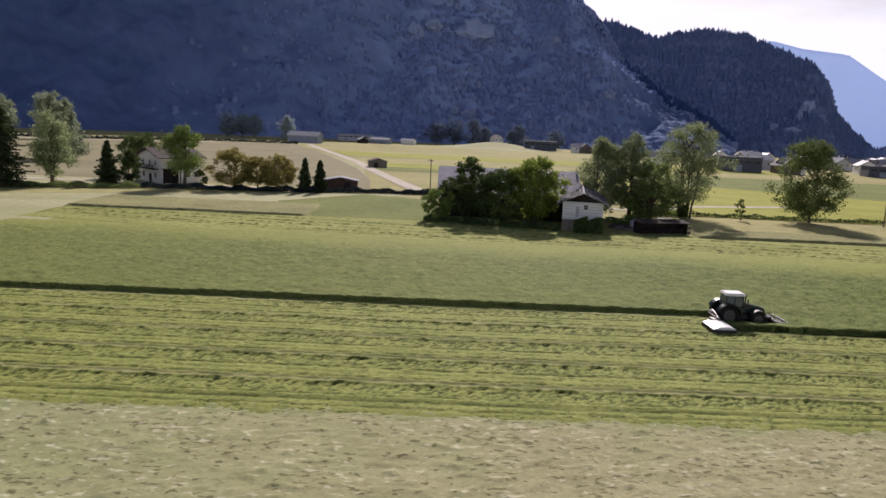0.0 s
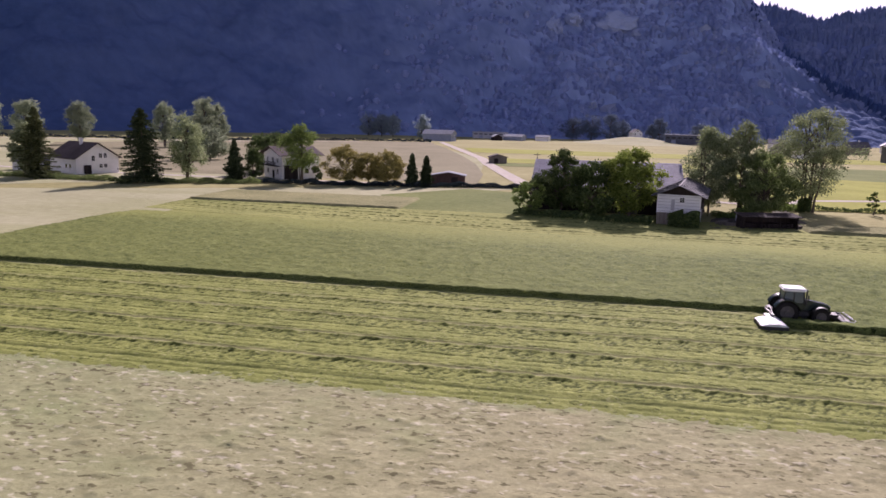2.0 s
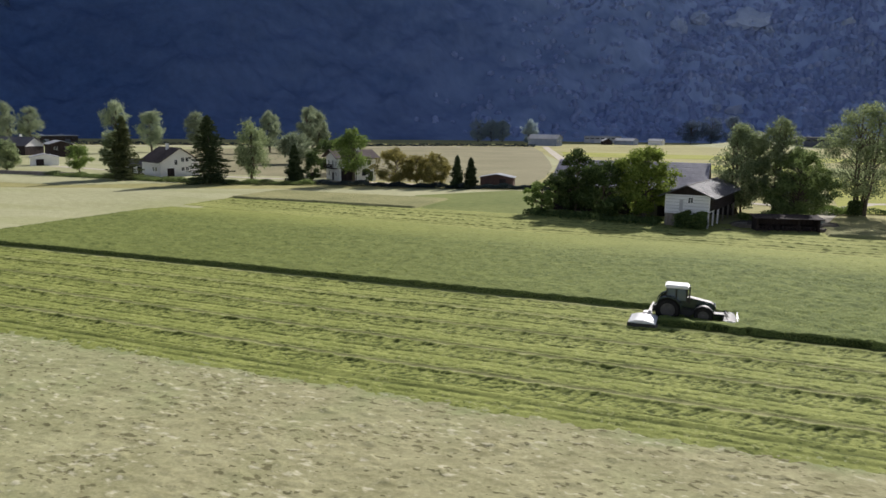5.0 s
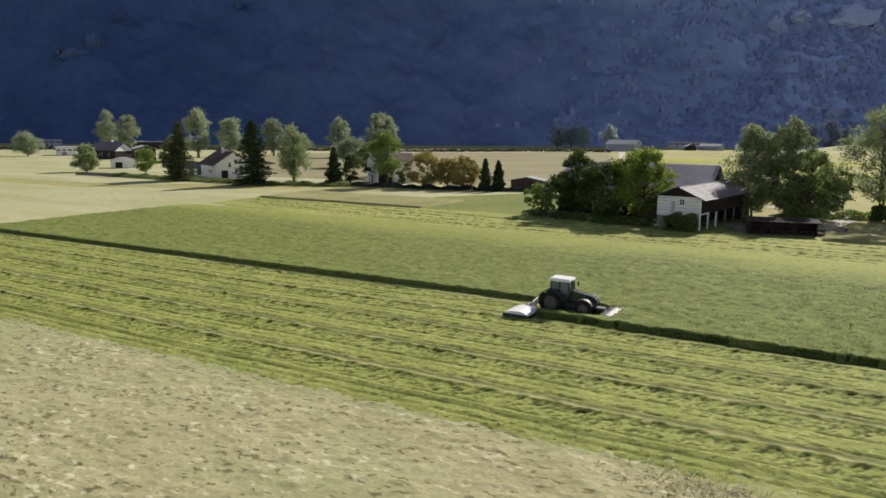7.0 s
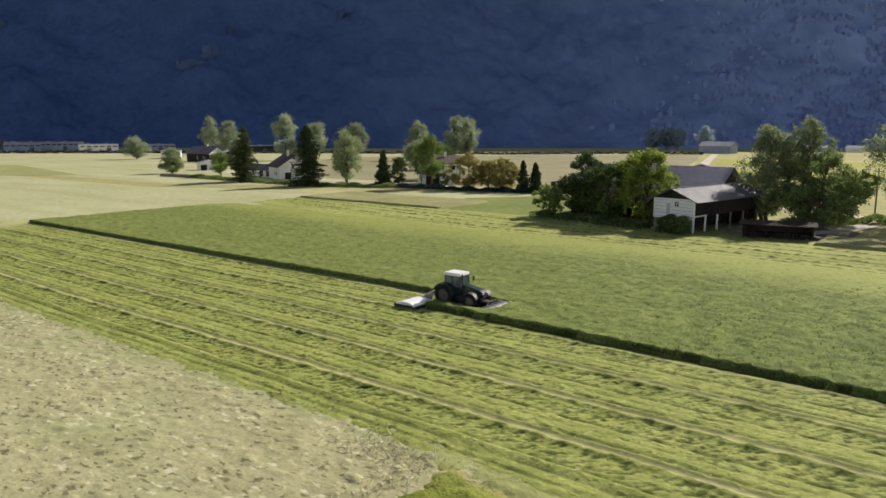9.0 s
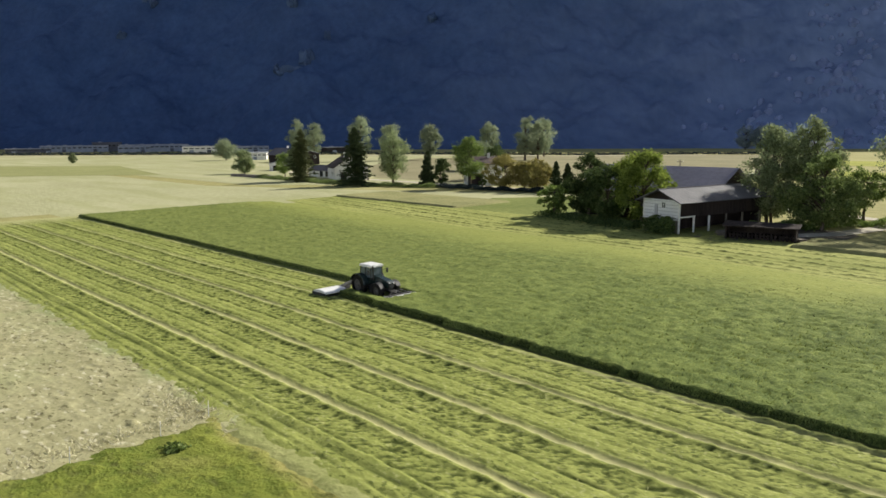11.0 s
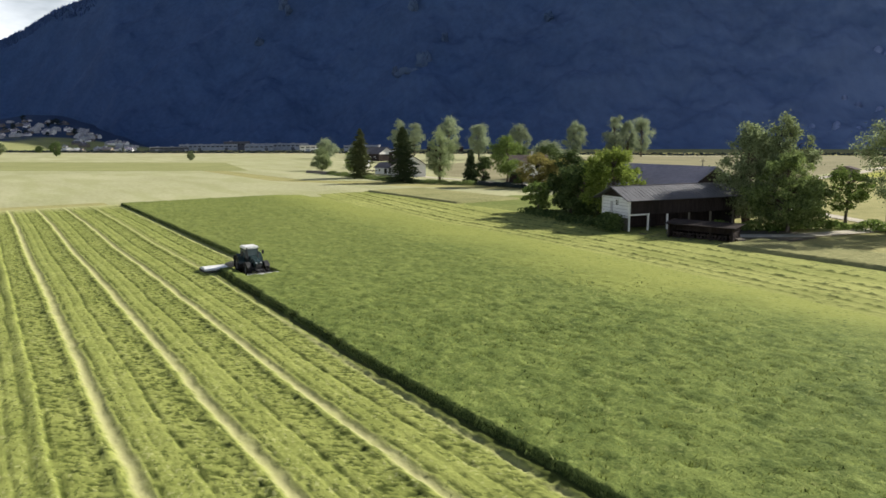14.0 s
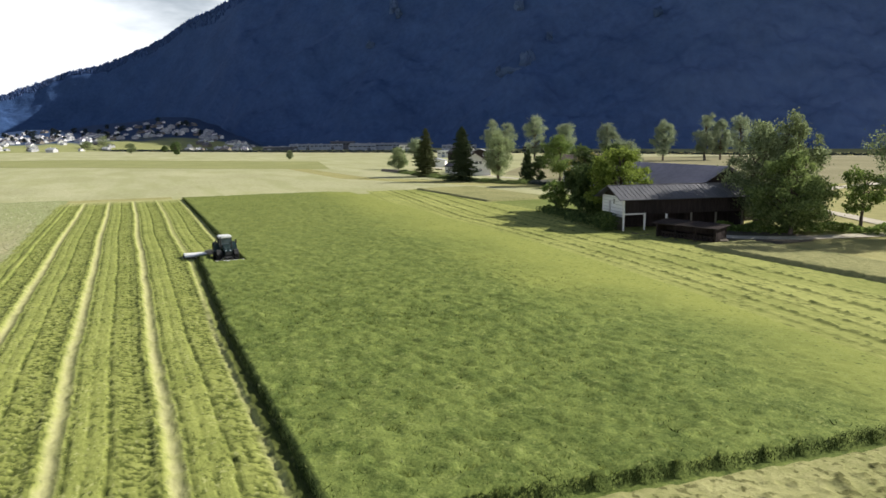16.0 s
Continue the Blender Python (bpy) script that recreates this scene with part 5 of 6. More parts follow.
# low lean-to stack by the barn
hedge("bush", [(47.5, 34.7), (48.5, 34.6)], 0.8, 0.45, 310, "small green bush in the lush grass", M_LEAF, 0.1, 500)
hedge("bush", [(24.4, 118.7), (26.4, 118.0), (28.9, 117.3)], 2.0, 2.9, 308, "dark bluish bush before the shed front", M_LEAF_DARK, 0.18, 700)
lean = empty("lean_to", pose(40.2, 122.0, 0, 0, 0, 14))
part("wall", box((0, 1.1, 1.0), (9.2, 0.12, 2.0), 0.02), M_WOODDARK, lean, "dark boarded back wall")
for x in (-4.5, 4.5):
    part("side_wall", box((x, -0.1, 1.0), (0.12, 2.4, 2.0), 0.02), M_WOODDARK, lean)
part("roof", box((0, -0.1, 2.12), (10.0, 3.4, 0.12), 0.02, Matrix.Rotation(radians(6), 4, "X")), M_WOODDARK, lean, "dark boarded lean-to roof")
for x in (-4.4, -1.5, 1.5, 4.4):
    part("post", box((x, -1.3, 0.95), (0.16, 0.16, 1.9), 0.02), M_WOODDARK, lean)
rng = np.random.default_rng(77)
for i in range(34):
    bx_, bz_ = -4.0 + (i % 17) * 0.5 + rng.uniform(-0.08, 0.08), 0.22 + 0.42 * (i // 17)
    part("log", tube((bx_, -0.7, bz_), (bx_ + rng.uniform(-0.05, 0.05), 0.9, bz_), 0.2, 0.19, 7), M_WOODDARK, lean)
tagged(lean, "low dark timber lean-to with stacked logs", "shed")
for i, (lx, ly, lr) in enumerate(((35.2, 122.8, 10), (44.4, 123.6, -35), (33.8, 125.0, 60))):
    logs = empty("plank_pile", pose(lx, ly, 0, 0, 0, lr))
    for j in range(6):
        part("plank", box((0.1 * (j % 2), (j % 3) * 0.34 - 0.3, 0.14 + 0.24 * (j // 3)), (3.0, 0.3, 0.2), 0.02), M_WOODGREY, logs)
    tagged(logs, "small pile of weathered planks in the farmyard", "planks", "plank piles")

tank = empty("water_tank", pose(37.4, 128.4, 0, 0, 0, 25))
part("body", box((0, 0, 0.72), (1.2, 1.0, 1.1), 0.08), M_WHITEPAINT, tank)
part("pallet", box((0, 0, 0.08), (1.3, 1.1, 0.14), 0.01), M_WOODGREY, tank)
part("cap", tube((0, 0, 1.26), (0, 0, 1.36), 0.16, 0.16, 12), M_BLACK, tank)
tagged(tank, "white plastic water tank on a wooden pallet", "tank")

# houses along the lane
houseA = gable_house("house", pose(-70.0, 175.7, 0, 0, 0, -42), 11.4, 10.5, 6.4, 8.2, M_PLASTER, M_ROOFBROWN, "white two-storey house with a low brown roof", 1.2,
                     windows=((-3.2, 4.8, 1.1, 1.3), (0.2, 4.8, 1.1, 1.3), (3.2, 4.8, 1.1, 1.3), (-3.0, 1.8, 1.2, 1.4), (3.0, 1.8, 1.2, 1.4)),
                     side_windows=((1, 5.6, 5.0, 0.8, 1.0), (1, 8.6, 5.0, 1.1, 1.3), (1, 7.0, 2.0, 1.1, 1.3), (1, 9.2, 2.0, 1.1, 1.3)), chimney=(1.2, 7), door=(0.4, 1.1, 2.1))
porch = part("porch", box((5.76, 2.5, 1.75), (0.14, 3.9, 3.5), 0.02), M_WOODDARK, houseA, "dark open timber porch")
for y in (0.5, 2.5, 4.5):
    part("post", box((6.6, y, 1.7), (0.18, 0.18, 3.4), 0.02), M_WOODDARK, porch)
part("canopy", box((6.3, 2.5, 3.5), (1.4, 4.6, 0.16), 0.02), M_WOODDARK, porch)
bal = part("balcony", box((0, -0.65, 3.3), (9.2, 1.3, 0.16), 0.02), M_WOODDARK, houseA)
for i in range(24):
    part("baluster", box((-4.4 + i * 0.38, -1.24, 3.85), (0.07, 0.06, 0.95)), M_WOODDARK, bal)
part("rail", box((0, -1.24, 4.35), (9.2, 0.1, 0.09), 0.02), M_WOODDARK, bal)
gable_house("house", pose(-115.5, 167.0, 0, 0, 0, 65), 11.5, 13.5, 4.3, 8.0, M_PLASTER, M_ROOFBROWN, "white house with a broad brown gable roof", 0.9,
                     windows=((0.8, 4.7, 0.9, 1.2), (2.1, 4.7, 0.9, 1.2), (-1.2, 4.0, 0.9, 1.4), (0.8, 2.0, 0.9, 1.0), (2.1, 2.0, 0.9, 1.0)),
                     side_windows=((-1, 3, 2.0, 1.0, 1.1), (-1, 5, 2.0, 1.0, 1.1), (1, 3, 2.2, 1.0, 1.1), (1, 7, 2.2, 1.0, 1.1)), chimney=(-1.0, 6), door=(-2.8, 2.0, 2.3))
gable_house("garage", pose(-130.2, 171.4, 0, 0, 0, 98), 5.4, 12.0, 2.5, 4.2, M_PLASTER, M_ROOFGREY, "long low white garage with a grey roof beside the house", 0.5, category="garage",
            side_windows=((-1, 2.2, 1.2, 1.7, 2.0), (-1, 5.2, 1.2, 1.7, 2.0), (-1, 9.0, 1.5, 1.0, 1.0)))
farm = gable_house("house", pose(-262.0, 238.0, 0, 0, 0, 98), 11, 17, 4.6, 8.0, M_WOODDARK, M_ROOFGREY, "dark timber farmhouse with a white gable", 1.0, side_windows=((-1, 4, 2.2, 1.2, 1.2), (-1, 9, 2.2, 1.2, 1.2)), chimney=(1, 8))
part("gable", prism([(-5.3, 3.9), (5.3, 3.9), (5.3, 4.6), (0, 7.8), (-5.3, 4.6)], -0.12, -0.02), M_PLASTER, farm, "white boarded gable")
gable_house("garage", pose(-190.0, 184.0, 0, 0, 0, 55), 8.6, 6.0, 2.9, 3.9, M_PLASTER, M_ROOFPALE, "low white garage beside the lane", 0.4, category="garage", door=(-1.6, 2.4, 2.2))
bank = sheet("stone_bank", *(lambda g: (np.stack([g[0], 150.2 + 0.13 * (g[0] + 166) + g[1], np.clip(1.15 - np.abs(g[1]) ** 2 * 0.9, 0, 1) * (0.95 + 0.12 * lumps(g[0], g[1], 58, 1.4, 3))], -1).reshape(-1, 3), g[2]))(grid(-167, -141, -1.4, 1.4, 0.4, 0.2)), M_WOODGREY, smooth=True)
tagged(bank, "low dark stone bank at the field's edge", "wall", kind="structure")
gable_house("house", pose(-237.0, 231.0, 0, 0, 0, 60), 9, 12, 5.6, 6.9, M_WOODDARK, M_ROOFPALE, "dark timber house with a pale flat-pitched roof", 0.7,
            windows=((-2.2, 3.8, 1.2, 1.2), (2.2, 3.8, 1.2, 1.2)), side_windows=((1, 4, 3.6, 1.2, 1.2),))
gable_house("field_shed", pose(-23.0, 177.5, 0, 0, 0, 8), 8.4, 4.2, 2.2, 3.0, M_WOODRED, M_ROOFPALE, "small red-brown timber shed with a pale roof", 0.4, category="shed", door=(1.6, 1.6, 1.9))
gable_house("hay_hut", pose(-21.5, 278.0, 0, 0, 0, 15), 6.6, 5.0, 2.4, 3.4, M_WOODGREY, M_ROOFBROWN, "weathered timber hay hut in the meadow", 0.5, category="hut", door=(-1.0, 1.6, 1.9))

# farm and halls at the foot of the mountain
gable_house("farmhouse", pose(-90, 562, 0, 0, 0, 80), 12, 24, 5.6, 8.6, M_HALLGREY, M_ROOFPALE, "long farmhouse with a pale roof below the mountain", 0.8, windows=((-3, 3.4, 1.4, 1.4), (3, 3.4, 1.4, 1.4)), side_windows=tuple((1, 3 + 4 * i, 3.0, 1.4, 1.3) for i in range(5)))
gable_house("farmhouse", pose(-62, 628, 0, 0, 0, 20), 8, 9, 3.2, 5.2, M_WOODDARK, M_ROOFPALE, "small barn with a pale roof below the mountain", 0.6)
gable_house("farmhouse", pose(-40, 640, 0, 0, 0, 70), 9, 18, 3.6, 5.4, M_HALLGREY, M_ROOFPALE, "low pale farm building", 0.6, side_windows=tuple((1, 3 + 4 * i, 2.0, 1.6, 1.2) for i in range(4)))
gable_house("farmhouse", pose(-18, 655, 0, 0, 0, 80), 9, 12, 3.4, 5.2, M_PLASTER, M_ROOFPALE, "low white farm building", 0.6, side_windows=((1, 3, 2, 1.6, 1.2), (1, 7, 2, 1.6, 1.2)))


def hall(name, m, width, depth, height, wall, roof, label, doors=4):
    """A flat-roofed hall with a row of windows, gates below and roof vents."""
    root = empty(name, m)
    part("wall", box((0, depth / 2, height / 2), (width, depth, height), 0.05), wall, root)
    part("roof", box((0, depth / 2, height + 0.2), (width + 0.8, depth + 0.8, 0.4), 0.05), roof, root)
    bays = max(doors, int(width / 4.5))
    for i in range(bays):
        x = -width / 2 + (i + 0.5) * width / bays
        fr = part("window", box((x, -0.03, height * 0.70), (width / bays * 0.7, 0.1, height * 0.17)), M_HALL, root)
        part("pane", box((x, -0.10, height * 0.70), (width / bays * 0.62, 0.06, height * 0.13)), M_GLASS, fr)
        if i % 3 == 1:
            part("gate", box((x, -0.04, height * 0.24), (width / bays * 0.75, 0.12, height * 0.48), 0.02), M_HALLGREY if i % 2 else M_HALL, root)
    for i in range(int(width / 14)):
        part("roof_vent", box((-width / 2 + 7 + 14 * i, depth * 0.5, height + 0.75), (3.0, 2.0, 0.9), 0.05), M_HALLGREY, root)
    return tagged(root, label, "hall", "halls below the mountain")


hall_rng = random.Random(5)
for hx, hy, hw, hh, wall, roof in ((-688, 251, 61, 6.2, M_HALLGREY, M_ROOFPALE), (-679, 279, 27, 9.1, M_HALL, M_ROOFGREY), (-622, 285, 29, 5.8, M_HALLGREY, M_ROOFPALE), (-628, 307, 64, 6.9, M_HALLGREY, M_ROOFPALE), (-538, 312, 30, 5.8, M_PLASTER, M_ROOFPALE), (-698, 212, 39, 3.8, M_HALL, M_ROOFPALE), (-326, 250, 11, 4.2, M_PLASTER, M_ROOFPALE),
                                   (-520, 352, 34, 5.2, M_HALLGREY, M_ROOFPALE), (-430, 392, 30, 4.5, M_WOODDARK, M_ROOFPALE)):
    hall("industrial_hall", pose(hx, hy, 0, 0, 0, 64 + hall_rng.uniform(-8, 8)), hw, 16, hh, wall, roof, "long low hall with a pale flat roof")
hall("industrial_hall", pose(-76, 690, 0, 0, 0, 12), 34, 14, 6, M_WALLGREY, M_ROOFPALE, "long low hall with a pale roof below the forest")
hall("industrial_hall", pose(97, 650, 0.5, 0, 0, -8), 29, 14, 8, M_HALL, M_ROOFPALE, "long pale-roofed hall before the slope")
kx, ky, kf = grid(-40, 170, 560, 780, 8, 8)
knoll = sheet("knoll", np.stack([kx, ky, 6.0 * np.exp(-((kx - 58) / 32) ** 2 - ((ky - 672) / 45) ** 2) - 0.4], -1).reshape(-1, 3), kf, M_PALE, smooth=True)
tagged(knoll, "low pale meadow rise below the forest", "slope", kind="structure")
gable_house("farmhouse", pose(62, 690, 4.8, 0, 0, 15), 9, 11, 4.6, 7.6, M_PLASTER, M_ROOFGREY, "white house on the rise below the forest", 0.8, windows=((-2.4, 3, 1.3, 1.3), (2.4, 3, 1.3, 1.3), (0, 5.8, 1.2, 1.2)))

# villages: three house models, copied
models = []
for i, (w, d, e, r, wall, roof, lab) in enumerate(((10, 12, 5.5, 8.5, M_PLASTER, M_ROOFBARN, "white village house with a grey roof"), (12, 13, 6.0, 9.0, M_WALLGREY, M_ROOFPALE, "grey village house with a pale roof"), (11, 14, 4.6, 8.4, M_WOODGREY, M_ROOFGREY, "timber village house with a dark roof"))):
    models.append(gable_house("village_house", pose(250 + 30 * i, 470 + 12 * i, 0, 0, 0, 20 * i), w, d, e, r, wall, roof, lab, 0.8, windows=((-2.6, 4.0, 1.3, 1.4), (2.6, 4.0, 1.3, 1.4), (0, 1.6, 1.4, 1.6)), side_windows=((-1, 3, 3.6, 1.3, 1.3), (-1, 8, 3.6, 1.3, 1.3)), chimney=(1, 5), group="village houses"))
vr = random.Random(17)


for i in range(40):
    vx, vy = vr.uniform(120, 420), vr.uniform(345, 640)
    copy_thing(models[(0, 0, 2, 0, 1)[i % 5]], pose(vx, vy, 0, 0, 0, vr.choice((85, 95, 5, -10)) + vr.uniform(-8, 8)))
hall("industrial_hall", pose(172, 392, 0, 0, 0, -8), 20, 14, 8, M_HALL, M_ROOFGREY, "dark clad hall at the village edge")
hall("industrial_hall", pose(262, 400, 0, 0, 0, -14), 26, 14, 6, M_HALL, M_ROOFGREY, "dark clad hall at the village edge")


def village_height(x, y):
    """The rising meadow that the hillside village stands on."""
    around, away = math.degrees(math.atan2(x - MID[0], y - MID[1])), math.hypot(x - MID[0], y - MID[1])
    rise = float(np.interp(around, (-104, -101, -96, -90, -86, -84, -81.5, -79.5, -77.5), (0.0, 0.4, 0.5, 0.72, 1.0, 0.95, 0.8, 0.55, 0.0)))
    return max(0.0, (away - 860) * 0.095 * rise)


va, vd = np.meshgrid(np.radians(np.arange(-104, -77, 0.5)), np.linspace(860, 1460, 25))
vX, vY = MID[0] + vd * np.sin(va), MID[1] + vd * np.cos(va)
vZ = np.array([village_height(x, y) for x, y in zip(vX.ravel(), vY.ravel())]).reshape(vX.shape) + 0.02 + 2.0 * waves(vX, vY, 77, 120, 2) * np.clip((vd - 900) / 200, 0, 1)
vi = np.arange(va.size).reshape(va.shape)
vf = np.stack([vi[:-1, :-1], vi[:-1, 1:], vi[1:, 1:], vi[1:, :-1]], -1).reshape(-1, 4)
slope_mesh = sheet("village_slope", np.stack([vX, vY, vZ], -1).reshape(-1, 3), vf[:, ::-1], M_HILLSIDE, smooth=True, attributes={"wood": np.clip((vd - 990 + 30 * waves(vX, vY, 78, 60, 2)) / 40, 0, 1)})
tagged(slope_mesh, "village meadow slope, painted shaded haze blue higher up", "slope", kind="structure")
for i in range(300):
    az, rr = vr.uniform(-100, -81), vr.choice((vr.uniform(1000, 1340), vr.uniform(1040, 1180), vr.uniform(860, 1060)))
    if i >= 262:
        az, rr = vr.uniform(-83.5, -78.5), vr.uniform(780, 1010)
    elif az > -83.5 and rr > 1180 or az > -89 and rr < 1030:
        continue
    vx, vy = MID[0] + rr * math.sin(radians(az)), MID[1] + rr * math.cos(radians(az))
    copy_thing(models[(0, 1, 2, 0, 1)[i % 5]], pose(vx, vy, village_height(vx, vy) - 1.2, 0, 0, vr.uniform(-75, -25)) @ Matrix.Scale(vr.choice((0.42, 0.5, 0.56, 0.62, 0.7)), 4))


for i in range(46):
    az, rr = vr.uniform(-99, -82), vr.uniform(1040, 1330)
    vx, vy = MID[0] + rr * math.sin(radians(az)), MID[1] + rr * math.cos(radians(az))
    if i < 4:
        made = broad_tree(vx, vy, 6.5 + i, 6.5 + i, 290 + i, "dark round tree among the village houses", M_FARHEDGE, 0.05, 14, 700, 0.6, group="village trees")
        made.location.z = village_height(vx, vy) - 0.3
        grown = [made] if i == 0 else grown + [made]
    else:
        copy_thing(grown[i % 4], pose(vx, vy, village_height(vx, vy) - 0.3))


# ---- tractor with front and side mower ----
tractor = empty("tractor", pose(TRACTOR_X, TRACTOR_Y, 0))


def wheel(x, y, r, width):
    """A wheel on a y axle: lugged tyre, dished rim, hub."""
    bm = bmesh.new()
    rings = [(-0.5, 0.60), (-0.5, 0.86), (-0.36, 0.97), (0.36, 0.97), (0.5, 0.86), (0.5, 0.60)]
    seg = 28
    loops = []
    for yy_, rr in rings:
        loops.append([bm.verts.new((x + math.cos(2 * math.pi * i / seg) * r * rr, y + yy_ * width, r + math.sin(2 * math.pi * i / seg) * r * rr)) for i in range(seg)])
    for a, b in zip(loops, loops[1:]):
        for i in range(seg):
            bm.faces.new((a[i], a[(i + 1) % seg], b[(i + 1) % seg], b[i]))
    for i in range(seg):
        for s in (-1, 1):
            a = 2 * math.pi * (i + 0.25 * s) / seg
            turn = Matrix.Rotation(-a, 4, "Y") @ Matrix.Rotation(s * 0.6, 4, "X")
            add_box(bm, (x + math.cos(a) * r * 0.97, y + s * width * 0.25, r + math.sin(a) * r * 0.97), (0.07, width * 0.5, 0.055), 0, turn)
    bmesh.ops.recalc_face_normals(bm, faces=bm.faces)
    tyre = part("wheel", bm, M_RUBBER, tractor, "lugged black tyre")
    bm = tube((x, y - width * 0.34, r), (x, y + width * 0.34, r), r * 0.60, r * 0.60, 24)
    add_tube(bm, (x, y - width * 0.52, r), (x, y + width * 0.52, r), r * 0.2, r * 0.2, 12)
    part("rim", bm, M_RIMPAINT, tyre, "dusty dark wheel rim")


for s in (-1, 1):
    wheel(-1.25, s * 0.98, 0.95, 0.62)
    wheel(1.45, s * 0.95, 0.70, 0.50)
    arc = [radians(8 + i * 10) for i in range(16)]
    outline = [(-1.25 + math.cos(a) * 1.10, 0.95 + math.sin(a) * 1.10) for a in arc] + [(-1.25 + math.cos(a) * 1.03, 0.95 + math.sin(a) * 1.03) for a in arc[::-1]]
    part("fender", prism(outline, s * 0.98 - 0.33, s * 0.98 + 0.33), M_GREENPAINT, tractor)
    arc = [radians(25 + i * 12) for i in range(11)]
    outline = [(1.45 + math.cos(a) * 0.82, 0.70 + math.sin(a) * 0.82) for a in arc] + [(1.45 + math.cos(a) * 0.77, 0.70 + math.sin(a) * 0.77) for a in arc[::-1]]
    part("front_fender", prism(outline, s * 0.95 - 0.25, s * 0.95 + 0.25), M_BLACK, tractor)
part("chassis", box((0.1, 0, 0.85), (3.9, 0.62, 0.5), 0.06), M_BLACK, tractor)
part("axle", box((-1.25, 0, 0.95), (0.4, 1.5, 0.36), 0.05), M_BLACK, tractor)
part("front_axle", box((1.45, 0, 0.7), (0.3, 1.5, 0.26), 0.05), M_BLACK, tractor)
bm = prism([(0.15, 1.05), (2.25, 1.0), (2.32, 1.35), (2.1, 1.62), (0.15, 1.98)], -0.42, 0.42)
bmesh.ops.bevel(bm, geom=list(bm.edges), offset=0.07, segments=2, affect="EDGES")
hood = part("hood", bm, M_GREENPAINT, tractor, "dark green engine hood")
part("grille", box((2.315, 0, 1.2), (0.05, 0.6, 0.34), 0.02), M_BLACK, hood)
for s in (-1, 1):
    part("headlight", box((2.27, s * 0.25, 1.48), (0.06, 0.2, 0.12), 0.02, Matrix.Rotation(-0.5, 4, "Y")), M_ROOFPALE, hood)
    part("fuel_tank", box((0.15, s * 0.52, 0.78), (1.1, 0.34, 0.5), 0.08), M_BLACK, tractor)
    part("step", box((0.25, s * 0.78, 0.5), (0.45, 0.3, 0.05)), M_BLACK, tractor)
part("cab_base", box((-0.7, 0, 1.42), (1.7, 1.36, 0.55), 0.06), M_GREENPAINT, tractor)
part("cab_glass", box((-0.68, 0, 2.14), (1.54, 1.34, 0.98), 0.06), M_CABGLASS, tractor, "dark reflecting cab windows")
for sx, sy in ((-1, -1), (-1, 1), (1, -1), (1, 1), (0, -1), (0, 1)):
    part("pillar", tube((-0.68 + sx * 0.80 + (0.04 if sx > 0 else 0), sy * 0.69, 1.6), (-0.68 + sx * 0.74, sy * 0.68, 2.66), 0.05, 0.045, 8), M_BLACK, tractor)
bm = box((-0.68, 0, 2.78), (1.85, 1.56, 0.26), 0.10)
part("cab_roof", bm, M_WHITEPAINT, tractor, "white cab roof")
part("exhaust", tube((0.32, -0.52, 1.5), (0.32, -0.58, 2.85), 0.07, 0.06, 10), M_BLACK, tractor)
for s in (-1, 1):
    arm = part("mirror", tube((0.16, s * 0.70, 2.35), (0.30, s * 1.12, 2.45), 0.02, 0.02, 6), M_BLACK, tractor)
    part("mirror_glass", box((0.30, s * 1.14, 2.28), (0.07, 0.22, 0.42), 0.02), M_BLACK, arm)
    part("work_lamp", box((0.26, s * 0.6, 2.74), (0.08, 0.16, 0.12), 0.02), M_ROOFPALE, tractor)
part("front_linkage", box((2.6, 0, 0.72), (0.8, 0.8, 0.16), 0.03), M_BLACK, tractor)
bm = prism([(2.85, 0.22), (3.95, 0.16), (4.0, 0.42), (3.5, 0.62), (2.95, 0.60)], -1.48, 1.48)
bmesh.ops.bevel(bm, geom=list(bm.edges), offset=0.05, segments=2, affect="EDGES")
fm = part("front_mower", bm, M_BLACK, tractor, "dark front mower with a white guard")
part("guard", box((3.98, 0, 0.48), (0.14, 3.0, 0.40), 0.04), M_WHITEPAINT, fm, "white front guard bar")
for s in (-1, 1):
    part("side_guard", box((3.5, s * 1.52, 0.42), (0.95, 0.06, 0.36), 0.02), M_WHITEPAINT, fm)
for i in range(4):
    part("mower_strut", tube((3.3 + 0.12 * (i % 2), -1.2 + i * 0.8, 0.55), (3.0, -0.4 + i * 0.27, 0.95), 0.035, 0.035, 6), M_BLACK, fm)
# side mower carried on an arm, over the cut grass
arm = part("mower_arm", box((-2.55, -0.9, 0.86), (0.24, 2.4, 0.2), 0.04), M_STEEL, tractor, "steel mower arm")
part("hydraulic_ram", tube((-2.45, -0.2, 1.25), (-2.55, -1.9, 0.98), 0.06, 0.05, 8), M_STEEL, arm)
bm = prism([(-3.9, 0.42), (-1.95, 0.36), (-1.85, 0.46), (-2.1, 0.64), (-2.7, 0.74), (-3.4, 0.70), (-3.95, 0.52)], -4.45, -1.9)
bmesh.ops.bevel(bm, geom=list(bm.edges), offset=0.05, segments=2, affect="EDGES")
deck = part("side_mower", bm, M_WHITEPAINT, tractor, "pale domed side mower deck")
part("cutter_bar", box((-2.0, -2.9, 0.16), (0.5, 3.1, 0.16), 0.03), M_BLACK, deck)
part("drive_case", box((-2.75, -1.6, 0.62), (0.7, 0.9, 0.34), 0.06), M_STEEL, deck)
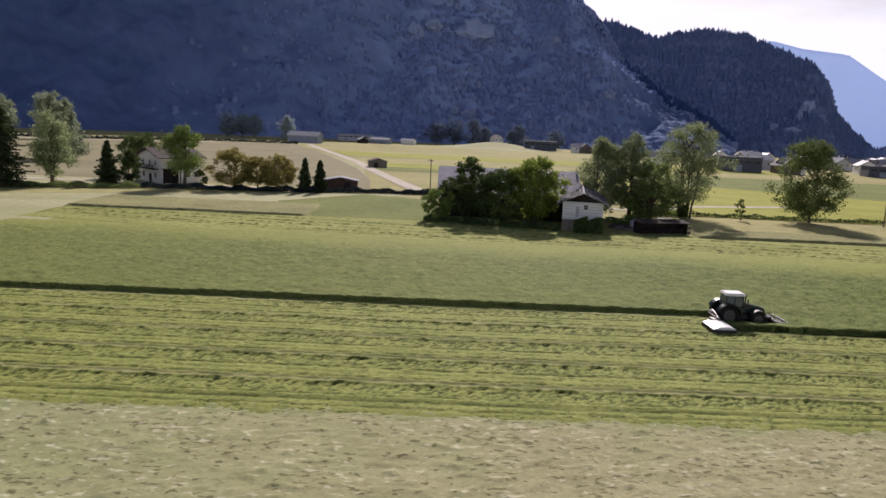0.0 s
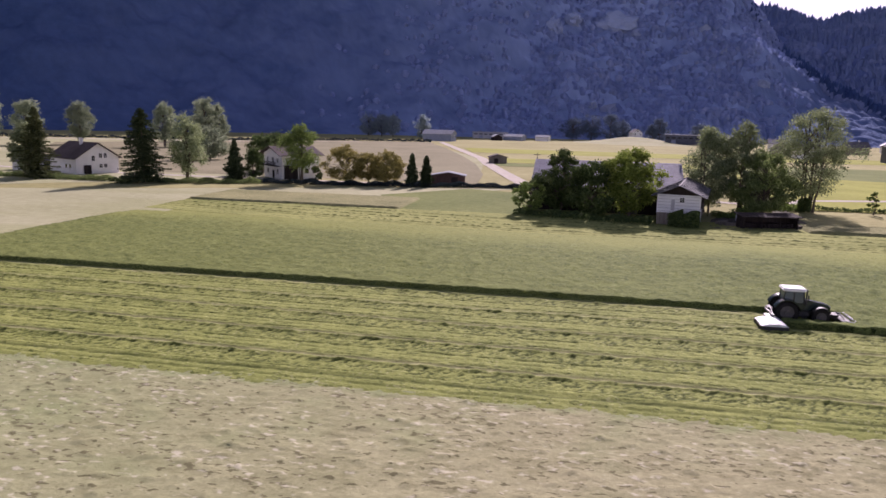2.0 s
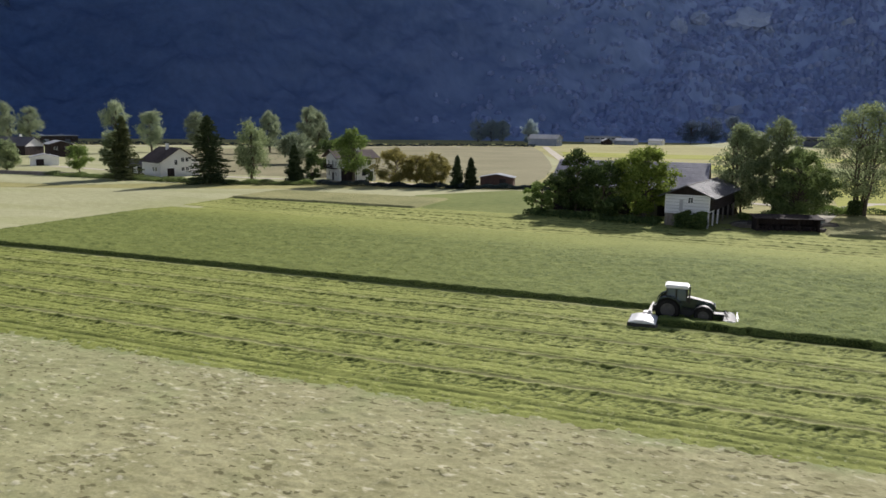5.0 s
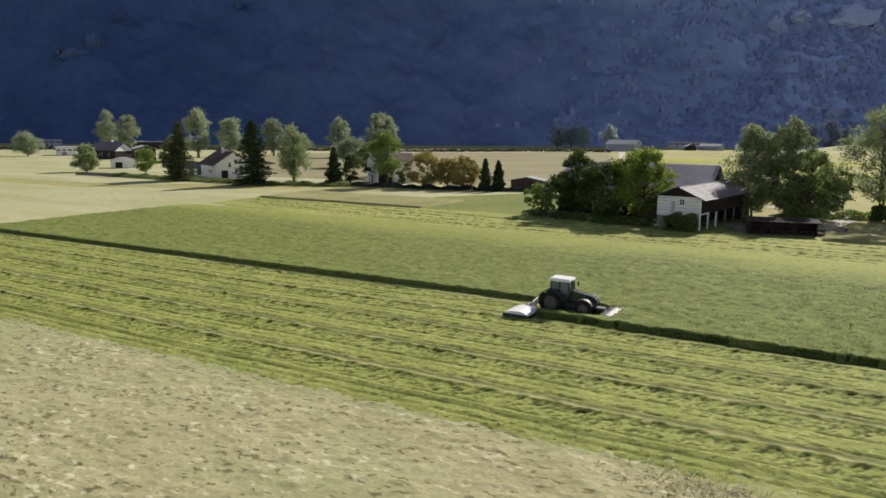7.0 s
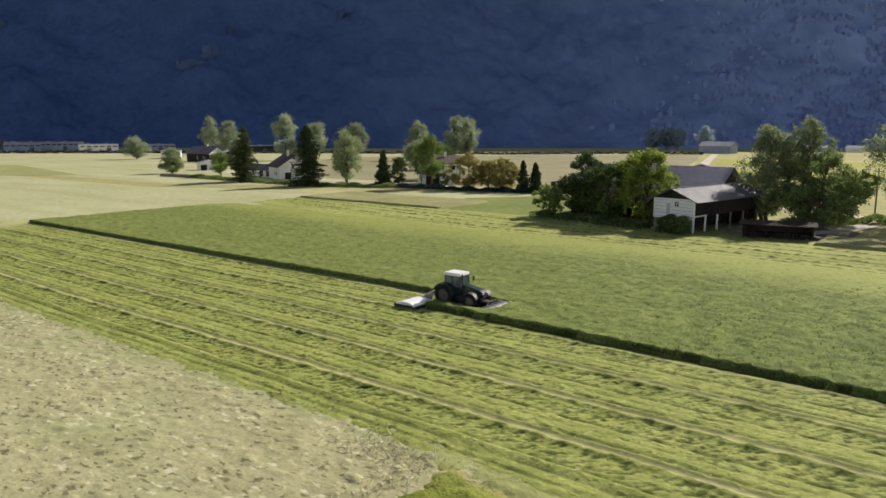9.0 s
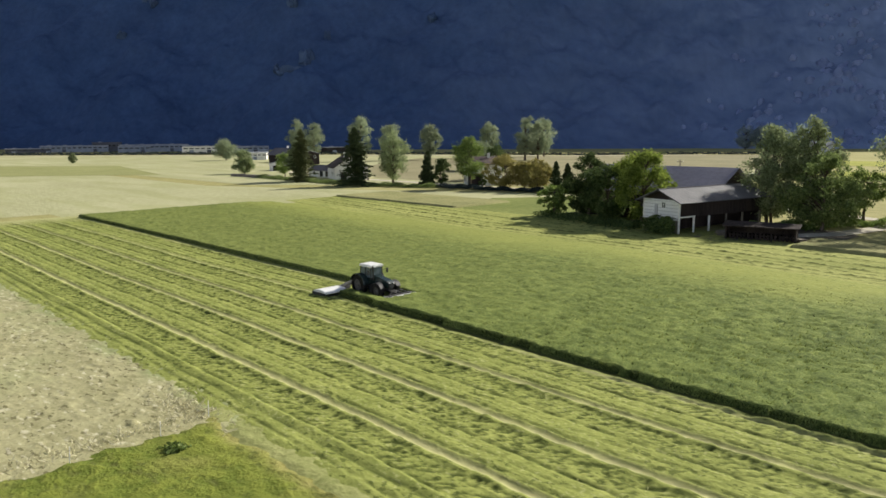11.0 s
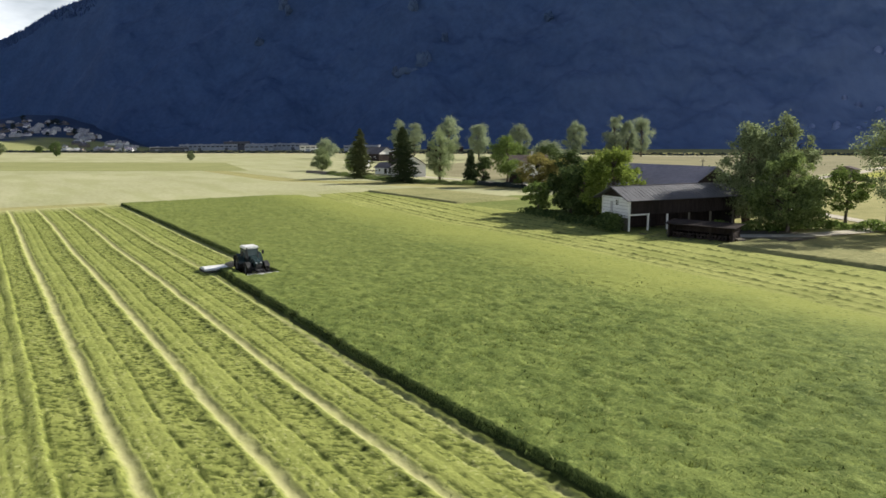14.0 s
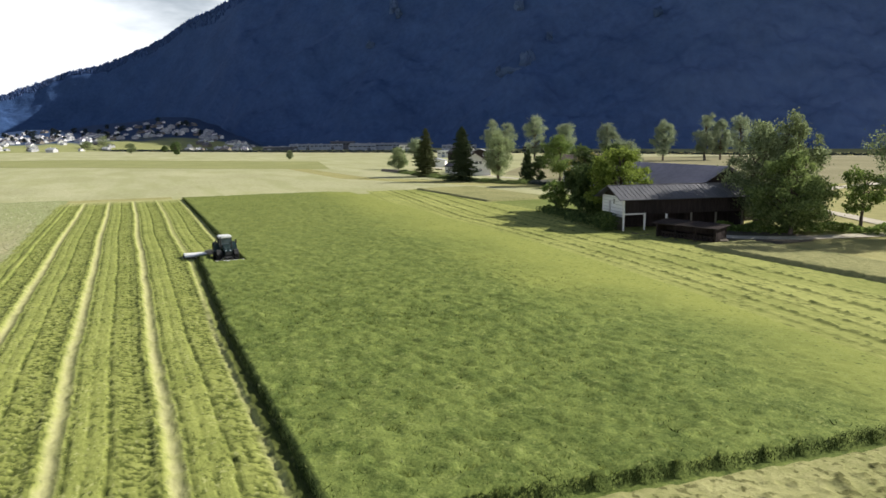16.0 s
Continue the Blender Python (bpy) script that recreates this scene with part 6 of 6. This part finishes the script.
part("skirt", box((-2.9, -4.49, 0.30), (2.0, 0.06, 0.42), 0.02), M_BLACK, deck, "dark canvas skirt")
part("skirt", box((-3.95, -3.2, 0.30), (0.06, 2.6, 0.40), 0.02), M_BLACK, deck, "dark canvas skirt")
part("rear_linkage", box((-2.35, 0, 0.85), (0.5, 0.9, 0.5), 0.05), M_BLACK, tractor)
tagged(tractor, "dark green tractor with white roof and two mowers", "tractor")


# ---- poles and fence ----
def pole(x, y, h, label):
    root = empty("power_pole", pose(x, y, 0))
    part("shaft", tube((0, 0, -0.2), (0, 0, h), 0.16, 0.11, 10), M_WOODGREY, root)
    bar = part("crossarm", box((0, 0, h - 0.5), (1.6, 0.12, 0.14), 0.02), M_WOODGREY, root)
    for s in (-0.65, 0, 0.65):
        part("insulator", tube((s, 0, h - 0.42), (s, 0, h - 0.2), 0.05, 0.04, 8), M_WHITEPAINT, bar)
    return tagged(root, label, "pole", "power poles")


pole(48.1, 156.0, 8.8, "weathered wooden power pole by the farm road")
pole(-0.6, 176.0, 8.8, "weathered wooden power pole by the field track")
pole(96.5, 148.0, 12.0, "tall weathered wooden power pole in the meadow")
for fx, fy in ((45.95, 22.0), (45.95, 26.3), (45.95, 30.6), (45.95, 34.8), (45.2, 37.72)):
    post = empty("fence_post", pose(fx, fy, 0))
    part("post", tube((0, 0, -0.1), (0.02 + 0.16 * math.sin(fy * 3.1), 0.12 * math.cos(fy * 2.3), 0.95), 0.024, 0.018, 8), M_PLASTER, post)
    tagged(post, "thin pale fence post at the hay's edge", "post", "fence posts")
rng = np.random.default_rng(19)
k = 1500
sx, sy = 44.6 + rng.normal(0, 0.55, k), rng.uniform(16, 38.4, k)
sx[:500], sy[:500] = rng.normal(42.6, 1.5, 500), rng.normal(37.3, 0.7, 500)
v, f = blades(rng, np.stack([sx, sy, np.full(k, 0.10)], -1), 0.16, 0.035, 1.6)
tagged(sheet("straw", v, f, M_STRAW), "bleached straw caught along the fence", "straw", kind="stuff")
